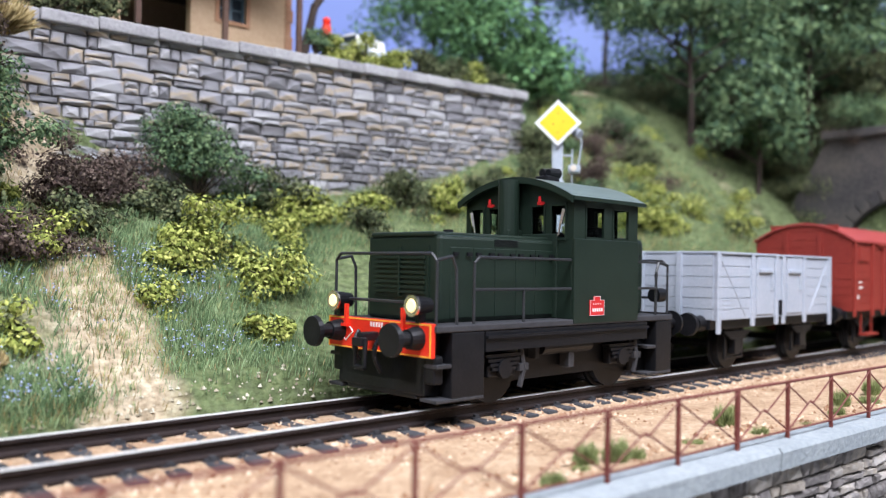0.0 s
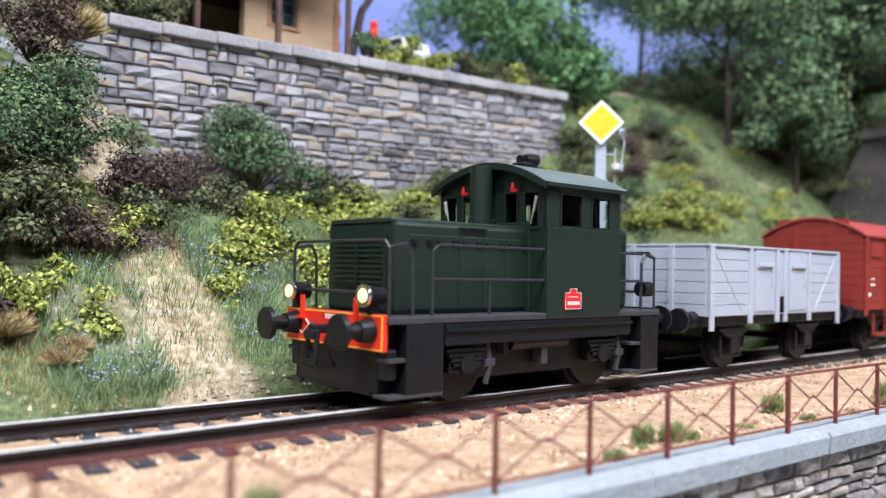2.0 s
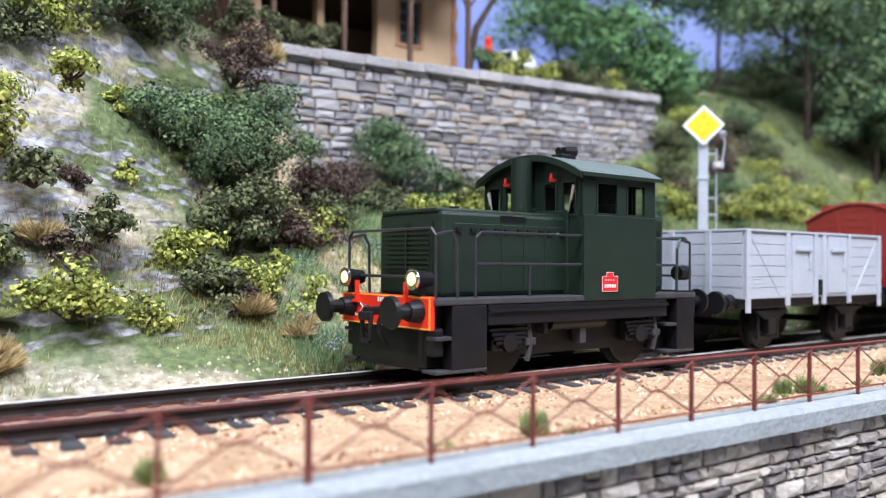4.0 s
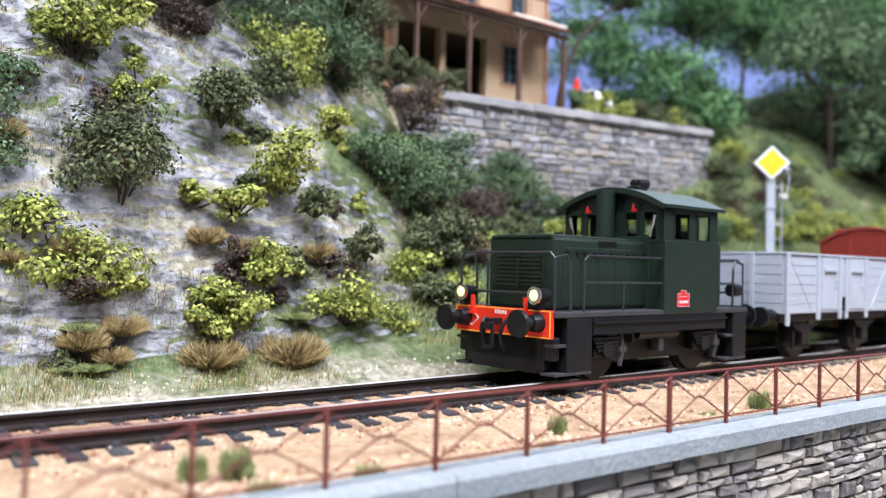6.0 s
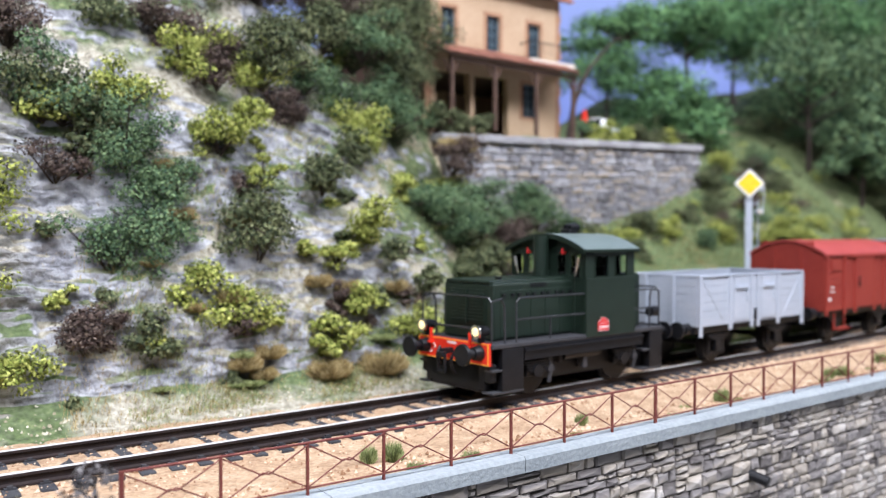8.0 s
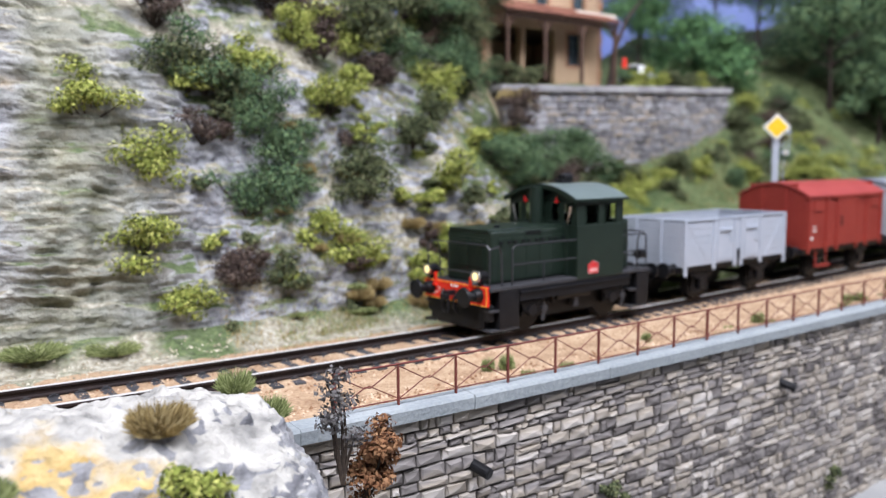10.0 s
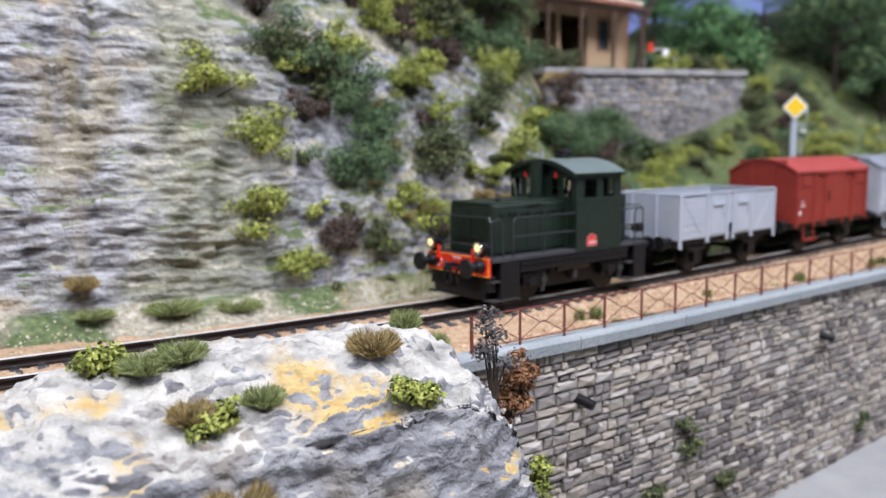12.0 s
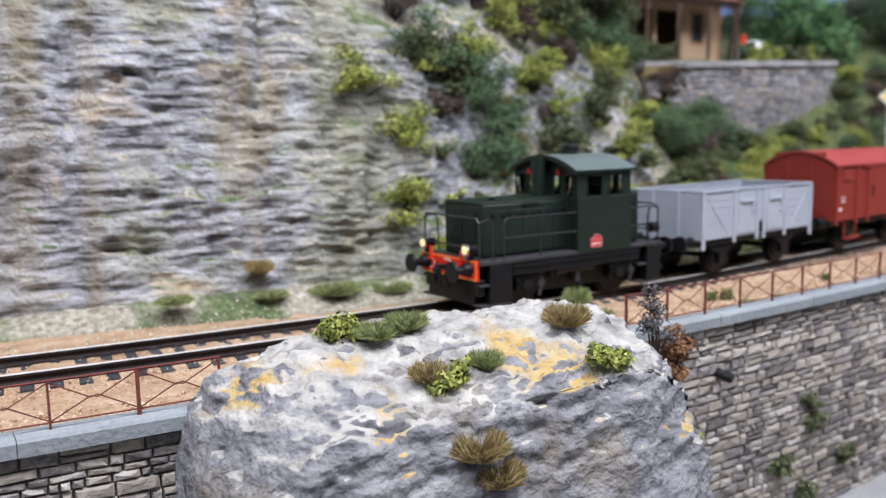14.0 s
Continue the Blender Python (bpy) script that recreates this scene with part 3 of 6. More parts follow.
def front_wall():
    wall = thing("wall_parapet", "stone retaining wall under a pale concrete coping with rubble masonry", "wall", kind="structure")
    xs = [-520 + 10 * i for i in range(86)]
    rows = [(x, parapet(x) + d, z) for x in xs for d, z in ((-0.6, -4.5), (-0.6, -140), (14, -140), (14, -4.5))]
    raw("core", rows, [(i * 4 + j, i * 4 + (j + 1) % 4, (i + 1) * 4 + (j + 1) % 4, (i + 1) * 4 + j) for i in range(len(xs) - 1) for j in range(4)], M_MORTAR, wall)
    rng = random.Random(3)
    x = -520.0
    while x < 330:
        w = rng.uniform(38, 52)
        n = 4
        verts, faces = [], []
        for i in range(n + 1):
            u = x + 0.08 + (w - 0.16) * i / n
            p = parapet(u)
            j = rng.uniform(-0.12, 0.12)
            verts += [(u, p - 3.4 + j, -4.4), (u, p - 3.6 + j, -1.5), (u, p - 3.1 + j, -0.8), (u, p + 2.5, -0.6), (u, p + 2.8, -4.4)]
        for i in range(n):
            faces += [(i * 5 + q, (i + 1) * 5 + q, (i + 1) * 5 + (q + 1) % 5, i * 5 + (q + 1) % 5) for q in range(5)]
        faces += [(0, 1, 2, 3, 4), tuple(n * 5 + q for q in (4, 3, 2, 1, 0))]
        raw("coping_slab", verts, faces, M_COPING, wall)
        x += w
    masonry(wall, lambda x: parapet(x) - 1.6, -345, 330, lambda x: -104, -4.6, 5.0, 2.75, 21, lambda x, z: -150 < x < 20 and z > -38, M_STONE3, M_STONE4)
    for x, z in ((-111.4, -19), (24.1, -20.5), (150, -20)):
        bm = cyl(bmesh.new(), (x, parapet(x), z), (x + 1.5, parapet(x) - 6.5, z - 1.6), 1.5, 14)
        cyl(bm, (x + 1.5, parapet(x) - 6.4, z - 1.6), (x + 1.55, parapet(x) - 6.6, z - 1.65), 1.1, 14)
        part("drain_pipe", bm, M_BLACK, wall, "short black drain pipe")


def railing():
    fence = thing("railing", "thin rust-red metal railing with crossed bars on the coping", "railing")
    x0, pitch = -16.17, 16.51
    for i in range(-19, 21):
        x = x0 + pitch * i
        if -262 < x < -155:
            continue
        y = parapet(x)
        joint = i % 8 == 0
        r = 0.36 if joint else 0.22
        part("post", boxes((x - r, x + r, y - 0.3, y + 0.3, -2.0, 9.2)), M_FENCE, fence)
        xb = x + pitch
        if -262 < xb < -155:
            continue
        yb = parapet(xb)
        for name, pts, rr in (("top_rail", ((x, y, 9.0), (xb, yb, 9.0)), 0.27), ("bottom_rail", ((x, y, 0.6), (xb, yb, 0.6)), 0.18), ("cross_bar", ((x, y + 0.2, 8.7), (x + pitch * 0.46, (y + yb) / 2 + 0.2, 4.5), (x + pitch * 0.54, (y + yb) / 2 + 0.2, 4.9), (xb, yb + 0.2, 0.8)), 0.15), ("cross_bar", ((x, y - 0.2, 0.8), (x + pitch * 0.46, (y + yb) / 2 - 0.2, 4.9), (x + pitch * 0.54, (y + yb) / 2 - 0.2, 4.5), (xb, yb - 0.2, 8.7)), 0.15)):
            part(name, tube(pts, rr, 5), M_FENCE, fence)


def valley():
    raw_ob = raw("road", [(-700, -900, -98), (700, -900, -58), (700, 90, -58), (-700, 90, -98)], [(0, 1, 2, 3)], M_ASPHALT)
    tagged(raw_ob, "smooth grey road below the retaining wall", "road", kind="structure")


def tunnel_portal():
    portal = thing("tunnel_portal", "dark stone tunnel mouth in the hillside", "tunnel", kind="structure")
    c, top = centre(PORTAL) + 2, 92
    arch = [(c + 24 * math.cos(a), 38 + 24 * math.sin(a)) for a in [math.pi * i / 16 for i in range(17)]]
    outer = [(c - 84, -4), (c - 84, top), (c + 34, top), (c + 66, 34), (c + 66, -4)]
    ring = [(c + 24, -4)] + arch + [(c - 24, -4)]
    part("face", prism([(c + 24, -4)] + arch + [(c - 24, -4)] + outer, PORTAL, PORTAL + 12), M_PORTAL, portal)
    # near-black lining, closed at its far end by a near-black wall
    part("lining", prism([(y * 1.0, z) for y, z in ring] + [(c - 26, -4)] + [(c + 26.5 * math.cos(a), 38 + 26.5 * math.sin(a)) for a in [math.pi * (16 - i) / 16 for i in range(17)]] + [(c + 26, -4)], PORTAL + 11, 560), M_TUNNEL, portal)
    part("end_wall", boxes((560, 564, c - 40, c + 40, -6, 70)), M_TUNNEL, portal)
    for i in range(15):
        a, b = math.pi * i / 15 + 0.015, math.pi * (i + 1) / 15 - 0.015
        part("arch_stone", prism([(c + r * math.cos(t), 38 + r * math.sin(t)) for r, t in ((24, a), (30, a), (30, b), (24, b))], PORTAL - 1.4, PORTAL + 1), M_PORTAL, portal)
    part("coping", boxes((PORTAL - 3, PORTAL + 14, c - 86, c + 35, top, top + 4), bevel=0.6), M_PORTAL, portal)
    rows = [(x, y, ground_z(x, y) + 5 * fbm(x, y, 0, 0.03) * max(0.0, min(1.0, (x - PORTAL) / 40))) for x in range(PORTAL - 1, 670, 10) for y in range(20, 440, 7)]
    n = len(range(20, 440, 7))
    m = len(range(PORTAL - 1, 670, 10))
    tagged(raw("hilltop", rows, [(i * n + j, (i + 1) * n + j, (i + 1) * n + j + 1, i * n + j + 1) for i in range(m - 1) for j in range(n - 1)], M_HILL, smooth=True), "grassy rock over the tunnel", "hillside", kind="structure")


def surroundings():
    verts, faces = [], []
    for i in range(41):
        a = math.radians(150 - 170 * i / 40)
        x, y = 60 + 900 * math.cos(a), 40 + 560 * math.sin(a)
        verts += [(x, y, -150), (x, y, 620)]
    faces = [(2 * i, 2 * i + 2, 2 * i + 3, 2 * i + 1) for i in range(40)]
    tagged(raw("backdrop", verts, faces, M_SKY, smooth=True), "painted violet-blue sky board behind the layout", "backdrop", kind="structure")
    for name, b in (("wall_north", (-3500, 3500, 2500, 2600, -1100, 2900)), ("wall_south", (-3500, 3500, -3600, -3500, -1100, 2900)), ("wall_east", (3500, 3600, -3500, 2500, -1100, 2900)), ("wall_west", (-3600, -3500, -3500, 2500, -1100, 2900)), ("floor", (-3500, 3500, -3500, 2500, -1200, -1100)), ("ceiling", (-3500, 3500, -3500, 2500, 2900, 3000))):
        tagged(part(name, boxes(b), M_HALL), "plain exhibition hall surface", name.split("_")[0], kind="structure")


hillside()
track_bed()
rear_wall()
front_wall()
valley()
tunnel_portal()
surroundings()


# ---- the train ----
def wheelset(parent, x, r, name="wheelset"):
    """Two spoked wheels on an axle, as one turning part."""
    bm = bmesh.new()
    cyl(bm, (0, -8, 0), (0, 8, 0), 0.9, 8)
    for s in (-1, 1):
        cyl(bm, (0, s * 7.6, 0), (0, s * 8.4, 0), r + 0.7, 28)
        bmesh.ops.create_cone(bm, cap_ends=True, segments=28, radius1=r, radius2=r, depth=1.6, matrix=Matrix.Translation((0, s * 9.0, 0)) @ Euler((math.pi / 2, 0, 0)).to_matrix().to_4x4())
    ob = part(name, bm, M_BLACK, parent, smooth=False)
    ob.location = (x * MM, 0, r * MM)
    return ob


def buffers(parent, x, z, way, black=M_BLACK):
    for s in (-1, 1):
        bm = cyl(bmesh.new(), (x, s * 10.1, z), (x + way * 2.2, s * 10.1, z), 1.9, 16, 1.5)
        cyl(bm, (x + way * 2.0, s * 10.1, z), (x + way * 5.2, s * 10.1, z), 1.15, 14)
        cyl(bm, (x + way * 5.0, s * 10.1, z), (x + way * 5.8, s * 10.1, z), 2.65, 22, 2.5)
        part("buffer", bm, black, parent)


def arc_top(half, edge, crown, n=12):
    return [(-half + 2 * half * i / n, edge + (crown - edge) * (1 - (2 * i / n - 1) ** 2)) for i in range(n + 1)]


def locomotive():
    loco = thing("shunting_locomotive", "dark green model shunting locomotive with an orange buffer beam", "locomotive")
    # frame and deck
    part("frame", boxes((0.8, 67.2, -9.5, 9.5, 4.2, 9.6), (0.8, 12, -11, 11, 2.6, 9.4), (56, 67.2, -11, 11, 2.6, 9.4), bevel=0.3), M_BLACK, loco)
    part("footplate", boxes((0.6, 67.4, -13.9, 13.9, 12.6, 13.7), bevel=0.2), M_DECK, loco, "dark grey footplate")
    for s in (-1, 1):
        y0, y1 = sorted((s * 13.0, s * 13.8))
        part("side_sill", boxes((11.5, 58, y0, y1, 9.2, 12.5), (11.5, 58, min(s * 13.8, s * 14.3), max(s * 13.8, s * 14.3), 11.3, 11.8)), M_BLACK, loco)
        for x0, x1 in ((0.8, 11.2), (58.2, 67)):
            a, b = sorted((s * 10.2, s * 13.8))
            step = part("step_box", boxes((x0 + 3.2, x1, a, b, 2.4, 12.5), bevel=0.15), M_BLACK, loco)
            part("step_back", boxes((x0, x0 + 3.1, *sorted((s * 10.2, s * 11)), 2.9, 12.5)), M_BLACK, step)
            part("tread", boxes((x0, x1, a, b + 0.2, 1.8, 2.35), bevel=0.1), M_DECK, step)
            part("tread", boxes((x0, x0 + 3.1, a, b, 7.1, 7.7), bevel=0.1), M_DECK, step)
        for x in (17.0, 51.0):
            bm = boxes((x - 3.4, x + 3.4, *sorted((s * 10.5, s * 12.3)), 4.6, 8.4), bevel=0.3)
            for k in range(4):
                box(bm, x - 4.4 + k * 0.5, x + 4.4 - k * 0.5, *sorted((s * 11.2, s * 12.9)), 8.5 - k * 0.75 - 0.5, 8.5 - k * 0.75)
            cyl(bm, (x, s * 12, 6), (x, s * 13.2, 6), 1.6, 14)
            part("axle_box", bm, M_BLACK, loco)
            bm = tube(((x + 4.6, s * 12.4, 9), (x + 5.0, s * 12.7, 5.5), (x + 4.4, s * 12.4, 2.6)), 0.5, 6)
            box(bm, x + 3.8, x + 6.0, *sorted((s * 11.8, s * 13)), 5.4, 6.6)
            part("brake_hanger", bm, M_DECK, loco)
        bm = cyl(bmesh.new(), (27, s * 11.8, 9.0), (41, s * 11.8, 9.0), 1.45, 14)
        part("air_tank", bm, M_BLACK, loco)
        part("tank_bracket", boxes((34.5, 36, *sorted((s * 10.5, s * 12.6)), 5.0, 8.2), (26, 27, *sorted((s * 10, s * 12)), 7, 10)), M_DECK, loco)
        part("frame_plate", boxes((12, 58, *sorted((s * 9.7, s * 10.3)), 3.4, 9.8)), M_BLACK, loco)
    # buffer beams
    for x, way in ((0.0, -1), (68.0, 1)):
        beam = part("buffer_beam", boxes((*sorted((x, x - way * 0.9)), -13.3, 13.3, 8.7, 14.0), bevel=0.15), M_ORANGE if way < 0 else M_BLACK, loco, "red-orange buffer beam" if way < 0 else "")
        if way < 0:
            bm = boxes((-0.06, 0.02, -13.2, 13.2, 8.8, 9.0), (-0.06, 0.02, -13.2, 13.2, 13.7, 13.9), (-0.06, 0.02, -13.2, -12.9, 9.0, 13.7), (-0.06, 0.02, 12.9, 13.2, 9.0, 13.7))
            part("lining", bm, M_YELLOW, beam, "thin yellow edge lining")
            # number on the beam as plain bars
            part("number_bars", boxes(*[(-0.08, 0.02, 1.2 - k * 0.7, 1.55 - k * 0.7, 12.75, 13.5) for k in range(5)]), M_WHITE, beam)
            for y in (-7.0, 7.8):
                part("lamp_iron", boxes((-0.6, 0, y - 0.3, y + 0.3, 12.6, 16.2), (-0.9, 0, y - 0.8, y + 0.8, 12.4, 12.9)), M_ORANGE, beam)
            part("hose", tube([(-1.2 - 1.4 * math.sin(k * 0.5), -3.2 + 0.15 * k, 12 - k * 0.9) for k in range(8)], 0.42, 6), M_BLACK, beam)
            part("hose", tube([(-1.0 - 1.2 * math.sin(k * 0.5), 3.4 - 0.1 * k, 12 - k * 0.8) for k in range(7)], 0.36, 6), M_BLACK, beam)
            part("coupling_hook", boxes((-3.6, 0, -0.7, 0.7, 10.6, 12.0), (-4.2, -2.6, -1.2, 1.2, 9.8, 11.2), bevel=0.2), M_BLACK, beam)
            part("shackle", tube([(-3.2, -1.2, 11), (-3.4, -1.3, 6.4), (-3.4, 1.3, 6.4), (-3.2, 1.2, 11)], 0.4, 6), M_BLACK, beam)
            part("diamond_mark", tube([(-0.08, 6.2, 11.6), (-0.08, 8.2, 13.2), (-0.08, 10.2, 11.6), (-0.08, 8.2, 10.0), (-0.08, 6.2, 11.6)], 0.12, 4), M_WHITE, beam)
        buffers(loco, x, 11.6, way)
        part("skirt", boxes((*sorted((x - way * 0.9, x - way * 3)), -9, 9, 1.9, 9.0), (*sorted((x - way * 0.9, x - way * 3)), 9.3, 13, 4.5, 9.0), (*sorted((x - way * 0.9, x - way * 3)), -13, -9.3, 4.5, 9.0), bevel=0.4), M_BLACK, loco)
    # bonnet
    hood = part("bonnet", boxes((5.2, 34.5, -9.2, 9.2, 13.7, 28.0), bevel=0.7), M_GREEN, loco)
    part("bonnet_lid", boxes((4.9, 34, -8.2, 8.2, 27.7, 28.5), bevel=0.35), M_GREEN, hood)
    bm = boxes((4.95, 5.25, -6.9, 6.9, 17.6, 26.2))
    part("grille_frame", bm, M_GREEN, hood)
    for k in range(9):
        part("louvre", boxes((4.55, 5.1, -6.3, 6.3, 18.3 + k * 0.82, 18.75 + k * 0.82)), M_GREEN, hood)
    part("grille_bar", boxes((4.4, 4.9, -0.25, 0.25, 17.8, 26)), M_GREEN, hood)
    for s in (-1, 1):
        for k in range(5):
            x0 = 7.6 + k * 5.3
            part("bonnet_door", boxes((x0, x0 + 5.1, *sorted((s * 9.1, s * 9.32)), 14.4, 26.0), bevel=0.12), M_GREEN, hood)
            bm = boxes((x0 + 0.4, x0 + 1.5, *sorted((s * 9.4, s * 9.8)), 24.6, 25.2), (x0 + 3.5, x0 + 4.6, *sorted((s * 9.4, s * 9.8)), 24.6, 25.2))
            part("hinge", bm, M_BLACK, hood)
    bm = bmesh.new()
    for k in range(4):
        box(bm, 18, 24, -9.3, -9.1, 26.5 + k * 0.3, 26.62 + k * 0.3)
    part("vent", bm, M_BLACK, hood)
    part("filler_cap", cyl(bmesh.new(), (12, -4, 28.4), (12, -4, 29.1), 0.9, 12), M_BLACK, hood)
    # rear bonnet
    rear = part("rear_bonnet", boxes((54, 60.5, -11.4, 11.4, 13.7, 29.2), bevel=1.2), M_GREEN, loco)
    part("rear_door", boxes((60.3, 60.7, -6, 6, 15, 26), bevel=0.12), M_GREEN, rear)
    part("latch", boxes((55.5, 58.5, -11.7, -11.3, 25.2, 25.8)), M_BLACK, rear)
    # cab: walls in panels round real openings
    cab = part("cab", boxes((34.6, 53.8, -13.4, 13.4, 13.7, 14.3)), M_BLACK, loco)
    for row in ((34.0, 54.4, -14.0, -13.4, 12.9, 28.3), (34.0, 54.4, 13.4, 14.0, 12.9, 28.3), (34.0, 34.6, -13.4, 13.4, 13.7, 28.3), (53.8, 54.4, -13.4, 13.4, 13.7, 28.3)):
        part("cab_panel", boxes(row, bevel=0.12), M_GREEN, cab)
    for s in (-1, 1):
        y0, y1 = sorted((s * 13.0, s * 13.7))
        for x0, x1 in ((34.0, 37.4), (43.4, 45.8), (51.4, 54.4)):
            part("window_pillar", boxes((x0, x1, y0, y1, 28.0, 35.6)), M_GREEN, cab)
        part("header_panel", boxes((34.0, 54.4, y0, y1, 34.4, 36.4)), M_GREEN, cab)
        for x0, x1 in ((37.4, 43.4), (45.8, 51.4)):
            pane = part("side_pane", boxes((x0, x1, s * 13.2 - 0.1, s * 13.2 + 0.1, 28.2, 34.5)), M_GLASS, cab)
            pane.visible_shadow = False
            part("window_frame", boxes((x0, x1, *sorted((s * 13.6, s * 13.85)), 28.3, 28.7), (x0, x1, *sorted((s * 13.6, s * 13.85)), 34.1, 34.5), (x0, x0 + 0.35, *sorted((s * 13.6, s * 13.85)), 28.3, 34.5), (x1 - 0.35, x1, *sorted((s * 13.6, s * 13.85)), 28.3, 34.5)), M_GREEN, cab)
    for x, way in ((34.0, -1), (54.4, 1)):
        a, b = sorted((x, x - way * 0.6))
        for y0, y1, z1 in ((-13.4, -12.2, 36.3), (-8.4, -7.2, 37.6), (-3.6, 3.6, 39.2), (7.2, 8.4, 37.6), (12.2, 13.4, 36.3)):
            part("end_pillar", boxes((a, b, y0, y1, 28.0, z1 - 0.3)), M_GREEN, cab)
        part("end_header", prism([(-13.4, 34.6)] + [(13.4, 34.6)] + arc_top(13.4, 36.2, 39.6)[::-1], a, b), M_GREEN, cab)
        for s in (-1, 1):
            for y0, y1 in ((8.4, 12.2), (3.6, 7.2)):
                c0, c1 = sorted((s * y0, s * y1))
                pane = part("end_pane", boxes(((a + b) / 2 - 0.1, (a + b) / 2 + 0.1, c0, c1, 28.2, 34.7)), M_GLASS, cab)
                pane.visible_shadow = False
                f0, f1 = sorted((x, x + way * 0.3))
                part("window_frame", boxes((f0, f1, c0, c1, 28.0, 28.5), (f0, f1, c0, c1, 34.3, 34.8), (f0, f1, c0, c0 + 0.35, 28.5, 34.3), (f0, f1, c1 - 0.35, c1, 28.5, 34.3)), M_GREEN, cab)
            part("wiper", tube(((x + way * 0.5, s * 11.6, 33.8), (x + way * 0.55, s * 10.6, 28.9)), 0.2, 5), M_CHROME, cab, "bright metal wiper")
            part("wiper", tube(((x + way * 0.5, s * 11.9, 33.6), (x + way * 0.55, s * 11.2, 31.0)), 0.34, 5), M_CHROME, cab, "bright metal wiper")
            part("marker_lamp", cyl(boxes((*sorted((x, x + way * 1.0)), s * 6.4 - 0.5, s * 6.4 + 0.5, 34.6, 35.2)), (x + way * 0.9, s * 6.4, 35.1), (x + way * 0.9, s * 6.4, 36.2), 0.32, 8, 0.22), M_RED, cab, "small red marker lamp")
    roof_out = arc_top(14.6, 35.9, 40.1, 16)
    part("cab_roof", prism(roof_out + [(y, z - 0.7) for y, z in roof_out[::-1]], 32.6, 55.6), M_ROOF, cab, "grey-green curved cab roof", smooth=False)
    for y in (-14.9, 14.4):
        part("gutter", boxes((32.6, 55.6, y, y + 0.5, 35.2, 35.9)), M_GREEN, cab)
    part("roof_rim", prism(roof_out + [(y, z - 1.2) for y, z in roof_out[::-1]], 32.2, 32.9), M_GREEN, cab)
    horn = boxes((41, 45, -1.6, 1.6, 39.6, 41.2), bevel=0.3)
    cyl(horn, (42, 0.6, 41.9), (46, 0.6, 41.9), 0.8, 12, 1.3)
    cyl(horn, (42, -1.0, 41.8), (45, -1.0, 41.8), 0.7, 12, 1.1)
    part("horn", horn, M_BLACK, cab, "black roof horn")
    part("control_desk", boxes((36, 39.5, -8, 8, 13.9, 29.4), (46, 52.5, 3, 9, 13.9, 30.5), (47, 50, -9, -4, 13.9, 31), bevel=0.4), M_BLACK, cab)
    part("exhaust_pipe", cyl(boxes((29.9, 33.9, -1.7, 1.7, 27.8, 30), bevel=0.3), (31.6, 0, 28), (31.6, 0, 39.4), 2.05, 20), M_GREEN, loco, smooth=False)
    part("cab_step_rib", boxes((33.6, 34.1, -10.2, 10.2, 13.7, 29.2), bevel=0.2), M_GREEN, cab)
    # number plate as a red plate with plain bars
    plate = part("number_plate", boxes((38.6, 42.8, -14.25, -13.95, 14.3, 17.1), (39.8, 41.6, -14.25, -13.95, 17.1, 17.8), bevel=0.06), M_RED, cab, "red number plate with white edge")
    part("plate_edge", tube([(38.6, -14.27, 14.3), (42.8, -14.27, 14.3), (42.8, -14.27, 17.1), (41.6, -14.27, 17.1), (41.6, -14.27, 17.8), (39.8, -14.27, 17.8), (39.8, -14.27, 17.1), (38.6, -14.27, 17.1), (38.6, -14.27, 14.3)], 0.035, 4), M_WHITE, plate)
    part("plate_bars", boxes(*[(39.2 + k * 0.66, 39.6 + k * 0.66, -14.32, -14.24, 15.0, 15.6) for k in range(5)], *[(39.4 + k * 0.72, 39.6 + k * 0.72, -14.32, -14.24, 16.3, 16.5) for k in range(4)]), M_WHITE, plate)
    # headlamps
    for y in (-10.2, 10.2):
        lamp = part("headlamp", cyl(boxes((-0.2, 1.2, y - 0.4, y + 0.4, 14.0, 16.0)), (-1.2, y, 16.7), (2.2, y, 16.7), 1.6, 18, 1.2), M_BLACK, loco)
        part("rim", cyl(bmesh.new(), (-1.5, y, 16.7), (-1.1, y, 16.7), 1.7, 20), M_CHROME, lamp, "polished lamp rim")
        part("lens", cyl(bmesh.new(), (-1.7, y, 16.7), (-1.45, y, 16.7), 0.9, 18, 1.1), M_LAMP, lamp, "glowing warm lens")
        lamp2 = part("tail_lamp", cyl(bmesh.new(), (66, y, 17.6), (69, y, 17.6), 1.5, 16), M_BLACK, loco)
    # handrails
    for s in (-1, 1):
        y = s * 13.4
        part("handrail", tube([(9.0, y, 13.6), (9.0, y, 23.4), (10.2, y, 24.4), (33.8, y, 24.4)], 0.26), M_HANDRAIL, loco)
        part("handrail", tube([(9.0, y, 19.2), (33.8, y, 19.2)], 0.26), M_HANDRAIL, loco)
        part("stanchion", tube([(21, y, 13.6), (21, y, 19.2)], 0.25), M_HANDRAIL, loco)
        part("handrail", tube([(54.4, y, 24.4), (62, y, 24.4)], 0.26), M_HANDRAIL, loco)
        part("handrail", tube([(54.4, y, 19.2), (62, y, 19.2)], 0.26), M_HANDRAIL, loco)
